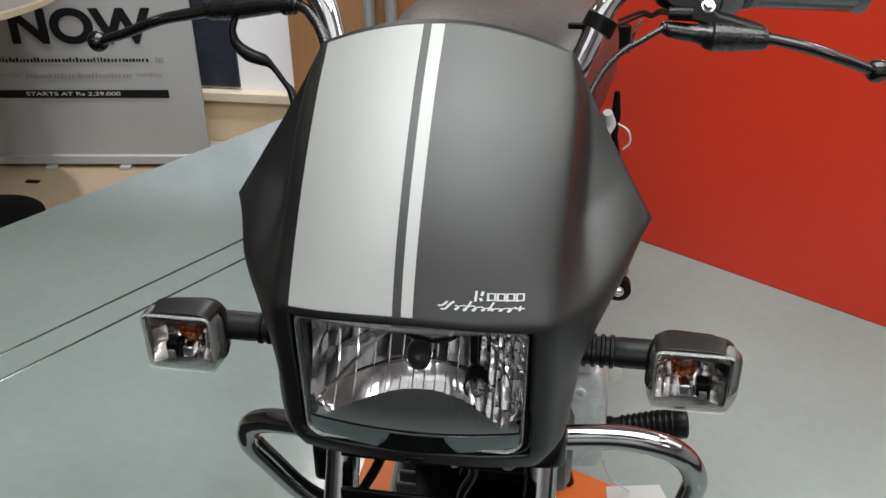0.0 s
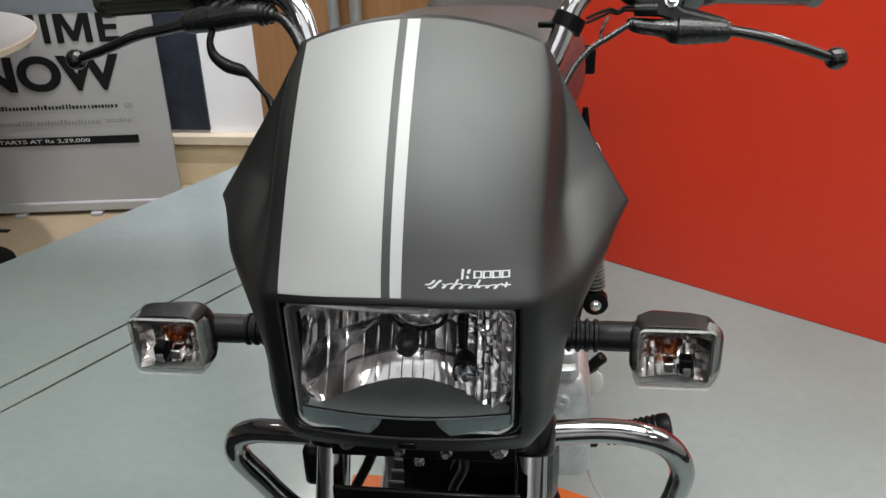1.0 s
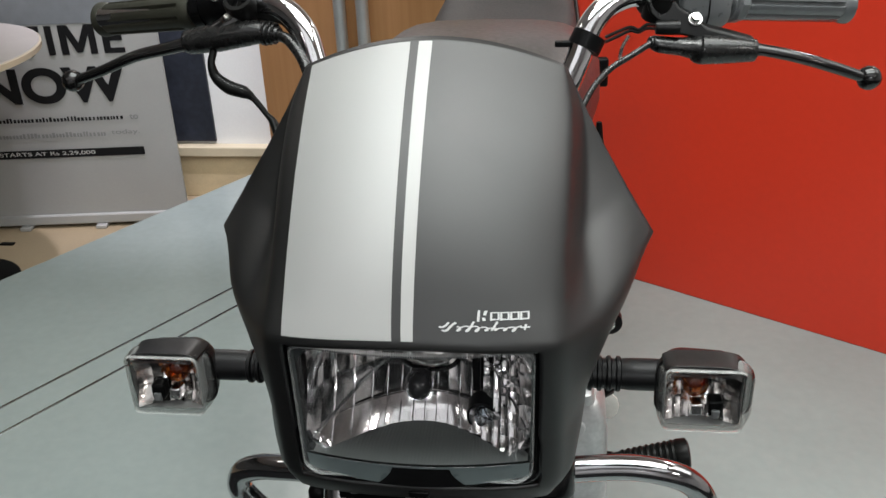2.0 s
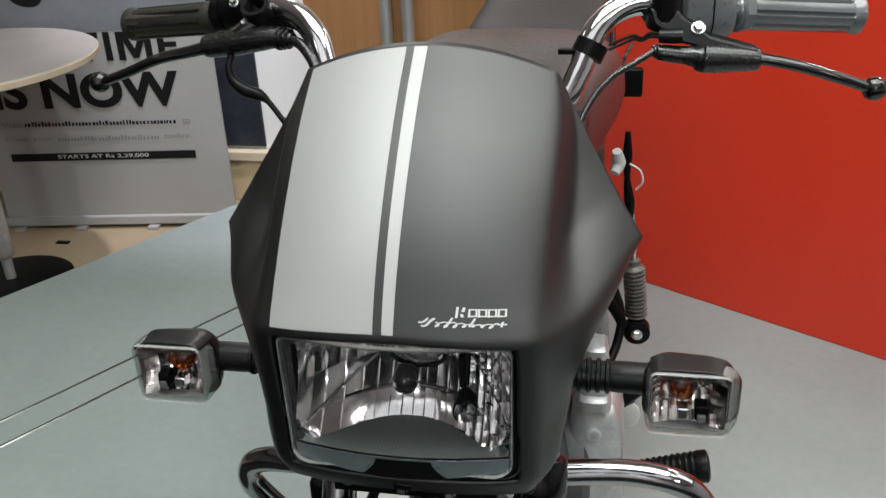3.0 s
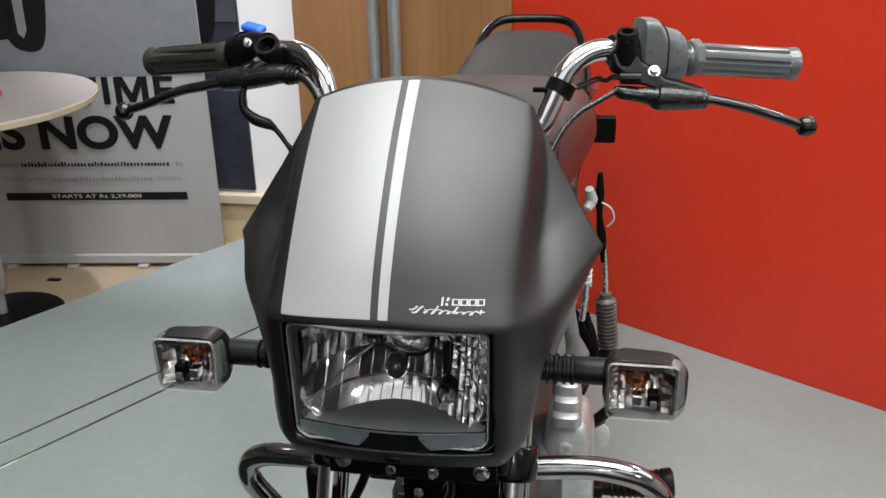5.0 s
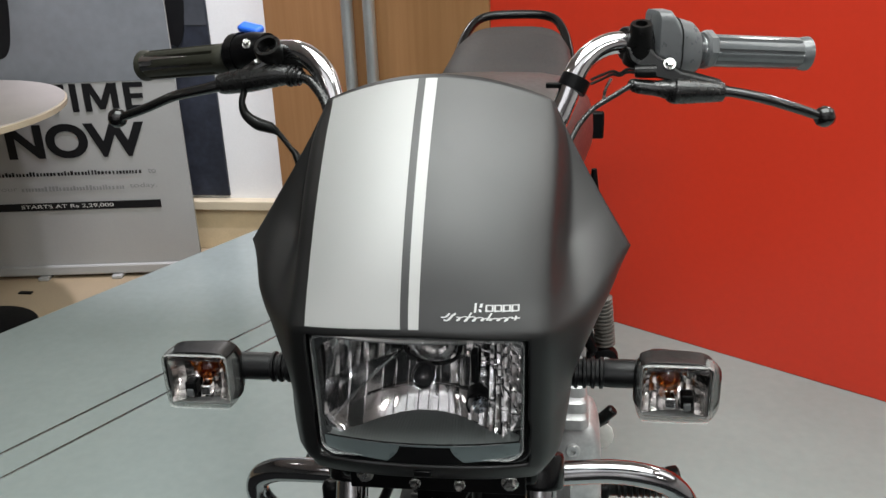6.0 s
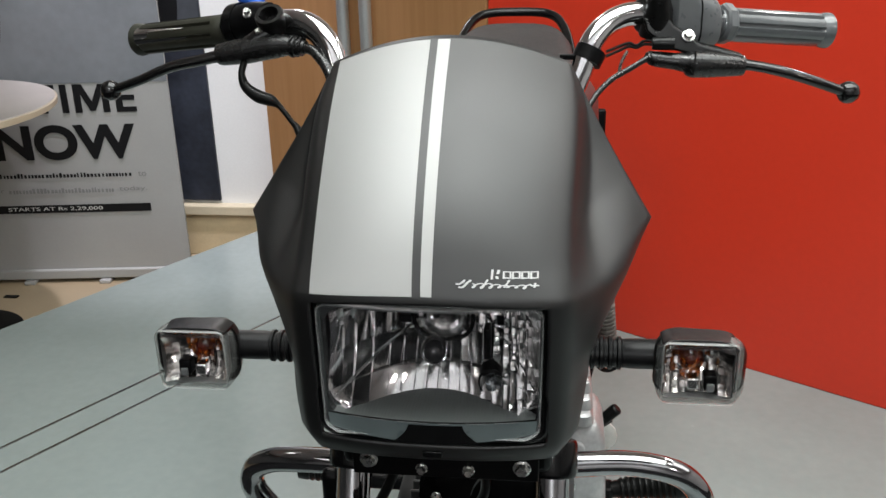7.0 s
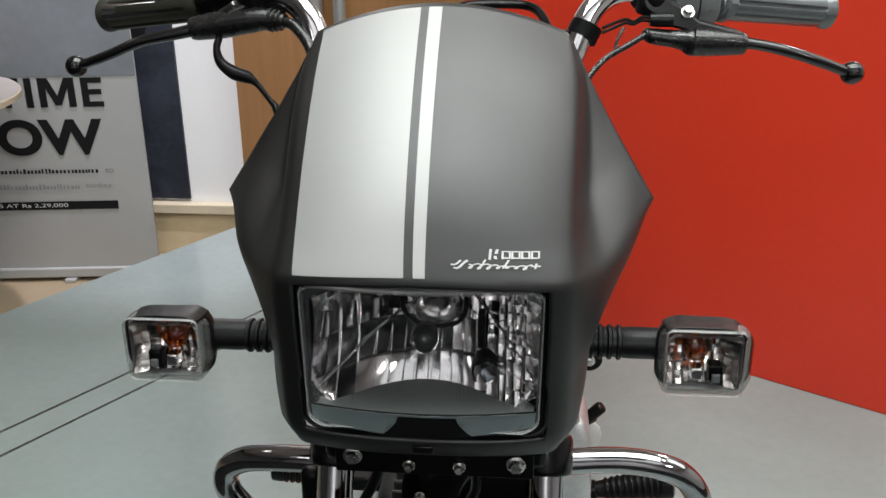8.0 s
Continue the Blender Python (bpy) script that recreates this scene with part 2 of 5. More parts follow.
def tube(points, radius, sides=16, steps=8, squash=1.0):
    """A round bar along a smooth path; radius a number, or one per given point."""
    path = smooth_path(points, steps) if steps > 1 else [Vector(q) for q in points]
    if not isinstance(radius, (int, float)):
        radius = np.interp(np.linspace(0, len(radius) - 1, len(path)), range(len(radius)), radius).tolist()
    else:
        radius = [radius] * len(path)
    loops = []
    side = None
    for i, p in enumerate(path):
        d = (path[min(i + 1, len(path) - 1)] - path[max(i - 1, 0)]).normalized()
        if side is None:
            side = d.cross(Vector((0.123, 0.05, 1)) if abs(d.z) < 0.9 else Vector((0, 1, 0.1))).normalized()
        side = (side - d * side.dot(d)).normalized()
        up = d.cross(side)
        loops.append([p + radius[i] * (math.cos(2 * math.pi * k / sides) * side + squash * math.sin(2 * math.pi * k / sides) * up) for k in range(sides)])
    return rings(loops)


def turned(profile, m, sides=28):
    """A turned shape about z: profile of (radius, height), placed by m."""
    loops = [[m @ Vector((max(r, 1e-5) * math.cos(2 * math.pi * k / sides), max(r, 1e-5) * math.sin(2 * math.pi * k / sides), h)) for k in range(sides)] for r, h in profile]
    return rings(loops)


def along(a, b):
    """A pose at a whose z axis runs to b."""
    a, b = Vector(a), Vector(b)
    return Matrix.Translation(a) @ (b - a).to_track_quat("Z", "Y").to_matrix().to_4x4()


def bolt(a, d, r=0.006, head=0.005, sides=6):
    """A hexagon bolt with a washer, at a, its head pointing along d."""
    m = along(a, Vector(a) + Vector(d))
    bm = turned([(r * 1.35, 0), (r * 1.35, 0.0012), (r * 1.25, 0.0016)], m, 24)
    return join(bm, turned([(r, 0.0016), (r, head), (r * 0.85, head + 0.0012)], m, sides))


def rounded_rect(w, h, r, n=6):
    """Points of a rounded rectangle about the origin, counter-clockwise."""
    pts = []
    for cx, cy, a0 in ((w / 2 - r, h / 2 - r, 0), (-w / 2 + r, h / 2 - r, 90), (-w / 2 + r, -h / 2 + r, 180), (w / 2 - r, -h / 2 + r, 270)):
        for k in range(n + 1):
            a = radians(a0 + 90 * k / n)
            pts.append((cx + r * math.cos(a), cy + r * math.sin(a)))
    return pts


def lettering(text, width, height, bold=0.0):
    """Letters as a flat mesh in x and y that fills width by height from the origin."""
    cu = bpy.data.curves.new("lettering", "FONT")
    cu.body, cu.offset, cu.extrude, cu.resolution_u = text, bold, 0.0, 8
    ob = new("lettering", cu)
    bpy.context.view_layer.update()
    me = bpy.data.meshes.new_from_object(ob.evaluated_get(bpy.context.evaluated_depsgraph_get()))
    bpy.data.objects.remove(ob)
    bm = bmesh.new()
    bm.from_mesh(me)
    xs, ys = [v.co.x for v in bm.verts], [v.co.y for v in bm.verts]
    for v in bm.verts:
        v.co = Vector(((v.co.x - min(xs)) / (max(xs) - min(xs)) * width, (v.co.y - min(ys)) / (max(ys) - min(ys)) * height, 0))
    bpy.data.meshes.remove(me)
    return bm


# ---- the setting ----
WALL_P, WALL_D = Vector((0.6000, 1.2942, 0)), Vector((0.8526, -0.5225, 0)).normalized()
WALL_N = Vector((-WALL_D.y, WALL_D.x, 0))
EDGE_D = Vector((0.5135, 0.8581, 0)).normalized()
FLOOR_Z = -0.17


def on_wall(s, off=0.0, z=0.0):
    """A place s metres along the red wall's foot, off metres out from it towards the hall."""
    return WALL_P + WALL_D * s - WALL_N * off + Vector((0, 0, z))


def slab(points, z0, z1):
    bm = bmesh.new()
    lo, hi = [bm.verts.new((p[0], p[1], z0)) for p in points], [bm.verts.new((p[0], p[1], z1)) for p in points]
    n = len(points)
    bm.faces.new(lo[::-1])
    bm.faces.new(hi)
    for i in range(n):
        bm.faces.new((lo[i], lo[(i + 1) % n], hi[(i + 1) % n], hi[i]))
    return bm


floor = part("floor", slab([(-5, -6), (5, -6), (5, 4.2), (-5, 4.2)], FLOOR_Z - 0.1, FLOOR_Z), M_FLOOR, smooth=False)
tagged(floor, "tan exhibition hall floor with a satin sheen", "floor", kind="structure")
corner = Vector((-0.9819, 2.2636, 0))
FRONT, ALONG = 1.9, 3.8
platform_outline = [corner + EDGE_D * 0.09, corner - EDGE_D * FRONT, corner - EDGE_D * FRONT + WALL_D * ALONG, corner + EDGE_D * 0.09 + WALL_D * ALONG]
platform = part("platform", slab(platform_outline, FLOOR_Z, 0), M_PLATFORM, smooth=False, bevel=0.004)
tagged(platform, "low display platform topped with pale grey-green glossy laminate", "platform", kind="structure")

# added unseen dark sheet that keeps the fairing's low reflections black
aisle = corner - EDGE_D * (FRONT + 0.03)
turn = aisle + WALL_D * (ALONG + 0.03)
carpet = part("unseen_dark_floor", slab([aisle, (-5, -1.6), (-5, -6), (5, -6), (5, 4.1), turn + EDGE_D * 3.0, turn], FLOOR_Z, FLOOR_Z + 0.006), M_DARK_SHEET, smooth=False)
tagged(carpet, "unseen dark grey sheet added round the platform's front to darken reflections", "carpet", kind="structure")


def strip(name, p, d, s0, s1, half, z, mat, label):
    n = Vector((-d.y, d.x, 0))
    loops = []
    for s in np.linspace(s0, s1, 2):
        c = p + d * float(s)
        loops.append([c - n * half, c - n * half * 0.6 + Vector((0, 0, z)), c + n * half * 0.6 + Vector((0, 0, z)), c + n * half])
    ob = part(name, rings(loops), mat, smooth=False)
    return tagged(ob, label, "trim", kind="structure")


strip("trim", Vector((-1.2000, 0.7241, 0)), Vector((0.5240, 0.8517, 0)), -0.6, 1.35, 0.0045, 0.0015, M_INLAY, "thin dark metal inlay line in the platform top")
strip("trim", Vector((-1.1500, 0.6261, 0)), Vector((0.5180, 0.8554, 0)), -0.5, 1.36, 0.0045, 0.0015, M_INLAY, "thin dark metal inlay line in the platform top")

red_wall = part("wall_red", slab([on_wall(-0.827), on_wall(1.0), on_wall(1.0, -0.08), on_wall(-0.827, -0.08)], 0, 1.0), M_RED_WALL, smooth=False, bevel=0.004)
tagged(red_wall, "plain bright red painted display wall behind the motorcycle", "wall", kind="structure")
wood_wall = part("wall_wood", slab([on_wall(-1.795, 0.0), on_wall(-0.831, 0.0), on_wall(-0.831, -0.06), on_wall(-1.795, -0.06)], 0, 1.2), M_WOOD, smooth=False, bevel=0.004)
tagged(wood_wall, "orange-brown wood veneer partition beside the red wall", "wall", kind="structure")
for k, s in enumerate((-1.36, -1.265)):
    pole = part("pole", turned([(0.019, 0), (0.019, 1.6)], Matrix.Translation(on_wall(s, 0.03)), 20), M_POLE)
    tagged(pole, "upright brushed grey metal tube before the wood partition", "pole", "upright tubes")

white_wall = part("wall_white", box(-3.6, -0.5, 2.42, 2.5, FLOOR_Z, 1.6), M_WHITE, smooth=False)
tagged(white_wall, "white painted partition washed by bright light", "wall", kind="structure")
skirt = part("baseboard", box(-3.6, -0.62, 2.39, 2.42, FLOOR_Z, 0.0), M_BEIGE, smooth=False, bevel=0.004)
tagged(skirt, "beige skirting board along the white partition", "baseboard", kind="structure")
ledge = part("trim", box(-3.6, -0.62, 2.372, 2.42, 0.002, 0.04), M_CREAM, smooth=False, bevel=0.004)
tagged(ledge, "pale cream ledge over the skirting board", "trim", kind="structure")
# added unseen walls: left kept dark, others white, to steer reflections
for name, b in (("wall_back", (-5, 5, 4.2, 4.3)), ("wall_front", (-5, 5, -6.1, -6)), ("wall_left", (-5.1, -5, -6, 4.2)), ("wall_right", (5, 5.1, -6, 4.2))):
    tagged(part(name, box(*b, FLOOR_Z - 0.1, CEILING), M_UNSEEN_DARK if name == "wall_left" else M_UNSEEN_BRIGHT, smooth=False), "unseen dark grey wall added to close the room with dark reflections" if name == "wall_left" else "unseen white wall added to close the room with bright reflections", "wall", kind="structure")
tagged(part("ceiling", box(-5.1, 5.1, -6.1, 4.3, CEILING, CEILING + 0.1), M_CEIL, smooth=False), "plain pale grey hall ceiling", "ceiling", kind="structure")

# ---- the motorcycle ----
CX = 0.007
bike = thing("motorcycle", (0, 0.25, 0), "black and silver commuter motorcycle standing upright on the display platform", "motorcycle")

# fairing: rows from the bottom lip to the top rim; centre (z, y), shoulder (z, x, y), rear edge (z, x, y)
ROW_C = [(0.788, -0.312), (0.8045, -0.319), (0.85, -0.324), (0.9225, -0.331), (0.931, -0.3275), (0.965, -0.303), (1.005, -0.262), (1.045, -0.211), (1.0785, -0.158)]
ROW_K = [(0.79, 0.086, -0.306), (0.807, 0.0945, -0.31), (0.847, 0.098, -0.312), (0.916, 0.099, -0.317), (0.9262, 0.097, -0.313), (0.958, 0.0985, -0.279), (0.995, 0.101, -0.238), (1.03, 0.1005, -0.194), (1.057, 0.0945, -0.156)]
# foot of the step behind the shoulder, from the row of the lamp's top upwards
ROW_W = [(0.905, 0.112, -0.275), (0.92, 0.1075, -0.262), (0.952, 0.1085, -0.224), (0.988, 0.1115, -0.184), (1.024, 0.1085, -0.16), (1.0545, 0.096, -0.1525)]
ROW_E = [(0.792, 0.094, -0.298), (0.806, 0.109, -0.27), (0.85, 0.1172, -0.225), (0.905, 0.1455, -0.2), (0.939, 0.1625, -0.185), (0.968, 0.144, -0.175), (0.998, 0.126, -0.166), (1.025, 0.111, -0.158), (1.053, 0.097, -0.15)]
OPEN_X, OPEN_LO, OPEN_HI = 0.0828, 1.0, 3.3


def row_at(table, v, soft=True):
    """The row of a table at v, gliding between its rows or running straight."""
    t = np.array(table)
    i = int(min(max(math.floor(v), 0), len(t) - 2))
    f = v - i
    if not soft:
        return t[i] * (1 - f) + t[i + 1] * f
    a, b, c, d = t[max(i - 1, 0)], t[i], t[i + 1], t[min(i + 2, len(t) - 1)]
    return 0.5 * (2 * b + (c - a) * f + (2 * a - 5 * b + 4 * c - d) * f * f + (3 * b - a - 3 * c + d) * f ** 3)


def soft_row(table, v):
    """The row at v, rounded off over the folds in the middle rows."""
    w = float(np.interp(v, [1.6, 2.6, 5.5, 7], [0, 0.5, 0.5, 0]))
    return row_at(table, v) * (1 - w) + (row_at(table, v - 0.55) + row_at(table, v + 0.55)) * w / 2


N1, N2, N3 = 20, 20, 30


def section(v):
    """Half of the fairing's cross-section at row v, from the middle out to the rear edge."""
    c, k, e = soft_row(ROW_C, v), soft_row(ROW_K, v), row_at(ROW_E, v, False)
    mid = [Vector((k[1] * s, c[1] + (k[2] - c[1]) * s ** 3.0, c[0] + (k[0] - c[0]) * s ** 2)) for s in np.linspace(0, 1, 60)]
    blur = sum(row_at(ROW_E, v + d, False) for d in (-0.9, -0.45, 0.45, 0.9)) / 4 if 2.2 < v < 6.5 else e
    w = float(np.interp(v, [2.2, 3.2, 5.5, 6.5], [0, 1, 1, 0]))
    kk, ee = Vector((k[1], k[2], k[0])), Vector((e[1], e[2], e[0]))
    eb = ee.lerp(Vector((blur[1], blur[2], blur[0])), w)
    out = Vector((1, -1, float(np.interp(v, [3.5, 5], [0, 0.55])))).normalized()
    bulge = float(np.interp(v, [1, 1.5, 2.2, 3.2, 4.4, 6, 8], [0.009, 0.008, 0.0055, 0.006, 0.006, 0.004, 0.003]))
    step = row_at(ROW_W, max(v - 3, 0))
    ww = Vector((step[1], step[2], step[0]))
    flat_ear = float(np.interp(v, [2.8, 5.1], [0, 1]))
    roll = 0.009 * math.exp(-(v - 3.8) ** 2)
    side = []
    for f in np.linspace(0, 1, 41)[1:]:
        f = float(f)
        edge = eb.lerp(ee, f ** 4)
        round_side = kk.lerp(edge, f) + out * bulge * math.sin(math.pi * f) * min(1, (ee - kk).length / 0.08)
        stepped = kk.lerp(ww, f / 0.4) if f < 0.4 else ww.lerp(edge, (f - 0.4) / 0.6)
        side.append(round_side.lerp(stepped, flat_ear) + Vector((0.85, -0.5, 0)) * roll * math.sin(math.pi * f ** 1.6))
    pts = mid + side
    for _ in range(14):
        pts = [pts[0]] + [(a + 2 * b + d) / 4 for a, b, d in zip(pts, pts[1:], pts[2:])] + [pts[-1]]
    return pts


def resample(pts, n):
    ln = np.cumsum([0] + [(b - a).length for a, b in zip(pts, pts[1:])])
    return [Vector([float(np.interp(q, ln, [p[j] for p in pts])) for j in range(3)]) for q in np.linspace(0, ln[-1], n + 1)]


def half_row(v):
    pts = section(v)
    cut = next((i for i, p in enumerate(pts) if p.x > OPEN_X), 20)
    knee = max(cut + 8, 70)
    return resample(pts[:cut + 1], N1)[:-1] + resample(pts[cut:knee + 1], N2)[:-1] + resample(pts[knee:], N3)


def fairing_point(x, v, lift=0.0):
    """A place on the fairing's face at x from its middle, lifted off it."""
    def at(xx, vv):
        pts = section(vv)
        return Vector((math.copysign(1, xx) * float(np.interp(abs(xx), [p.x for p in pts], [p.x for p in pts])), float(np.interp(abs(xx), [p.x for p in pts], [p.y for p in pts])), float(np.interp(abs(xx), [p.x for p in pts], [p.z for p in pts]))))
    p = at(x, v)
    n = (at(x + 0.002, v) - at(x - 0.002, v)).cross(at(x, v + 0.03) - at(x, v - 0.03)).normalized()
    return p + n * lift + Vector((CX, 0, 0))


def make_fairing():
    bm = bmesh.new()
    vs = sorted(set([round(x, 3) for x in np.linspace(0, 8, 65)] + [OPEN_LO, OPEN_HI]))
    grid = []
    for v in vs:
        h = half_row(v)
        # the ear away from the red wall stands a little farther out
        row = [Vector((-p.x - 0.003 * min(max((p.x - 0.1) / 0.04, 0), 1), p.y, p.z)) for p in h[:0:-1]] + h
        grid.append([bm.verts.new(p + Vector((CX, 0, 0))) for p in row])
    n = len(grid[0])
    m = n // 2
    for i, (a, b) in enumerate(zip(grid, grid[1:])):
        for j in range(n - 1):
            if OPEN_LO - 1e-6 <= vs[i] and vs[i + 1] <= OPEN_HI + 1e-6 and m - N1 <= j < m + N1:
                continue
            bm.faces.new((a[j], a[j + 1], b[j + 1], b[j]))
    loose = [v for v in bm.verts if not v.link_faces]
    bmesh.ops.delete(bm, geom=loose, context="VERTS")
    ob = part("fairing", bm, M_COWL, bike, "satin black headlamp fairing with swept ears")
    s = ob.modifiers.new("thickness", "SOLIDIFY")
    s.thickness, s.offset = 0.003, -1
    ob.data.set_sharp_from_angle(angle=radians(70))
    return ob


fairing = make_fairing()
V_LO, V_HI = 3.64, 7.86


def decal(name, x_lo, x_hi, mat, label, v0=V_LO, v1=V_HI, nx=10, nv=40, lift=0.0008):
    """A printed stripe that follows the fairing's face; x_lo and x_hi are (at its foot, at its top)."""
    bm = bmesh.new()
    grid = []
    for v in np.linspace(v0, v1, nv + 1):
        f = (v - v0) / (v1 - v0)
        a, b = x_lo[0] + (x_lo[1] - x_lo[0]) * f, x_hi[0] + (x_hi[1] - x_hi[0]) * f
        grid.append([bm.verts.new(fairing_point(a + (b - a) * k / nx, v, lift)) for k in range(nx + 1)])
    for a, b in zip(grid, grid[1:]):
        for j in range(nx):
            bm.faces.new((a[j], a[j + 1], b[j + 1], b[j]))
    return part(name, bm, mat, fairing, label)


decal("stripe", (-0.0823, -0.0882), (-0.009, -0.014), M_SILVER, "broad silver racing stripe")
decal("stripe", (-0.003, -0.008), (0.0045, 0.0018), M_STRIPE, "narrow pale silver stripe", nx=3)


def mark(x0, z_v, w, h, slant=0.0):
    """A small printed bar on the fairing: h in rows of the fairing."""
    bm = bmesh.new()
    grid = [[bm.verts.new(fairing_point(x0 + w * k / 4 + slant * i / 2, z_v + h * i / 2, 0.0008)) for k in range(5)] for i in range(3)]
    for a, b in zip(grid, grid[1:]):
        for j in range(4):
            bm.faces.new((a[j], a[j + 1], b[j + 1], b[j]))
    return bm


def ribbon(points, half):
    """A thin printed line over the fairing: points of (x, row)."""
    bm = bmesh.new()
    prev = None
    for k, (x, v) in enumerate(points):
        (xa, va), (xb, vb) = points[max(k - 1, 0)], points[min(k + 1, len(points) - 1)]
        d = Vector((xb - xa, (vb - va) * 0.046)).normalized()
        pair = [bm.verts.new(fairing_point(x + s * half * -d.y, v + s * half * d.x / 0.046, 0.0008)) for s in (-1, 1)]
        if prev:
            bm.faces.new((prev[0], pair[0], pair[1], prev[1]))
        prev = pair
    return bm


emblem = join(mark(0.0437, 4.27, 0.0016, 0.2, 0.0004), mark(0.0474, 4.385, 0.0019, 0.08, 0.0008), mark(0.0474, 4.285, 0.0019, 0.06, -0.0006))
part("emblem", emblem, M_MARK, fairing, "small white maker's emblem")
blocks = []
for k in range(4):
    x0, w, h = 0.0525 + 0.0061 * k, 0.0045, 0.12
    blocks.append(ribbon([(x0, 4.31), (x0 + w, 4.31), (x0 + w, 4.31 + h), (x0, 4.31 + h), (x0, 4.29)], 0.00075))
part("wordmark", join(*blocks), M_MARK, fairing, "row of small white blocks as a wordmark")
wave = [(0.0305 + 0.0395 * f + 0.0019 * math.sin(2 * math.pi * 7 * f) + 0.02 * (0.05 + 0.02 * math.sin(7 * f)) * math.cos(2 * math.pi * 7 * f), 4.11 + (0.045 + 0.02 * math.sin(7 * f)) * math.cos(2 * math.pi * 7 * f)) for f in np.linspace(0, 1, 150)]
flourish = [(0.0225 + 0.0085 * f, 4.07 + 0.17 * f ** 2 - 0.03 * math.sin(6.3 * f)) for f in np.linspace(0, 1, 14)]
tail = [(0.0265 - 0.006 * f, 4.24 - 0.09 * f - 0.05 * math.sin(3 * f)) for f in np.linspace(0, 1, 10)]
tall = [(0.0385 + 0.0035 * f, 4.06 + 0.21 * f) for f in np.linspace(0, 1, 6)]
mid = [(0.053 + 0.0035 * f, 4.08 + 0.19 * f) for f in np.linspace(0, 1, 6)]
part("model_script", join(ribbon(wave, 0.00055), ribbon(flourish, 0.0009), ribbon(tail, 0.0008), ribbon(tall, 0.0007), ribbon(mid, 0.0007), ribbon([(0.0705, 4.14), (0.0765, 4.14)], 0.0007), ribbon([(0.0731, 4.08), (0.0739, 4.2)], 0.0007)), M_MARK, fairing, "slanted white scribble line under the wordmark")

# headlamp
def glass(dy, inset, corner=0.14, n=8):
    """Outline of the lamp's bowed front, moved back by dy and drawn in by inset."""
    pts = []
    for x, z in rounded_rect(2, 2, corner, n):
        f = (z + 1) / 2
        half = 0.0787 + 0.0015 * f - inset
        top, foot = 0.9187 - inset, 0.8165 + inset - 0.006 * (1 - x * x)
        pts.append(Vector((CX + x * half, -0.3205 - 0.0105 * (1 - x * x) + dy, foot + (top - foot) * f)))
    return pts


def bowed(x, dy=0.0):
    """Depth of the lamp's front at x from its middle."""
    return -0.3205 - 0.0105 * (1 - (x / 0.08) ** 2) + dy


# dark bucket behind the lens
shell_ob = part("headlamp", rings([glass(0.012, -0.0015), glass(0.05, -0.001), glass(0.13, 0.02)], cap=False), M_BLACK, bike, "rectangular clear-lens headlamp in a black surround")
shell_ob.modifiers.new("thickness", "SOLIDIFY").thickness = 0.002
# black surround between the fairing and the lens
part("surround", rings([glass(0.011, -0.0062), glass(0.0065, -0.0056), glass(0.005, -0.0042), glass(0.0065, -0.003), glass(0.03, -0.0028)], cap=False), M_BLACK, shell_ob, "black lamp surround")
part("gasket", rings([glass(0.012, -0.0034), glass(0.0065, -0.003), glass(0.0055, -0.0018), glass(0.0065, -0.0006), glass(0.012, -0.0004)], cap=False), M_RUBBER, shell_ob, "black rubber gasket round the lens")
# clear lens: side wall, rounded edge and bowed face
bm = rings([glass(0.02, 0.0), glass(0.0025, 0.0), glass(0.0008, 0.0006), glass(0.0, 0.0022)], cap=False)
NXF, NZF = 24, 6
grid = []
for k in range(NXF + 1):
    u = -1 + 2 * k / NXF
    lo, hi = 0.8187 - 0.006 * (1 - u * u), 0.9165
    grid.append([bm.verts.new((CX + u * (0.0765 + 0.0015 * w), bowed(u * 0.08), lo + (hi - lo) * w)) for w in np.linspace(0, 1, NZF + 1)])
for ca, cb in zip(grid, grid[1:]):
    for k in range(NZF):
        bm.faces.new((ca[k], cb[k], cb[k + 1], ca[k + 1]))
lens = part("lens", bm, M_LENS, shell_ob, "clear moulded lens")
lens.visible_shadow = False
# thick moulded edge of the lens, bright where it catches the light
edge = rings([glass(0.004, -0.0005), glass(0.0012, -0.0004), glass(0.0, 0.0), glass(0.0002, 0.0007), glass(0.003, 0.0008)], cap=False)
part("lens_rim", edge, M_RIM, shell_ob, "thick bright lens edge").visible_shadow = False
# toothed strip along the top of the lens
tooth = box(-0.0004, 0.0004, -0.0012, 0.003, -0.0007, 0.0007)
teeth = []
for k in range(98):
    t = tooth.copy()
    x = -0.0735 + 0.0015 * k
    t.transform(Matrix.Translation((CX + x, bowed(x, 0.0008), 0.9193)))
    teeth.append(t)
tooth.free()
tagged(part("serration", join(*teeth), M_GREY, shell_ob, "fine toothed strip along the lens top", smooth=False), kind="stuff")

# reflector: mirror bowl of cushion-shaped cells down to a ribbed shelf
SHELF = 0.826
RZ, RY = 0.886, -0.236


def bowl(x, z):
    return max(RY - 9.5 * (x * x) - 11.0 * (z - RZ) ** 2, -0.3105)


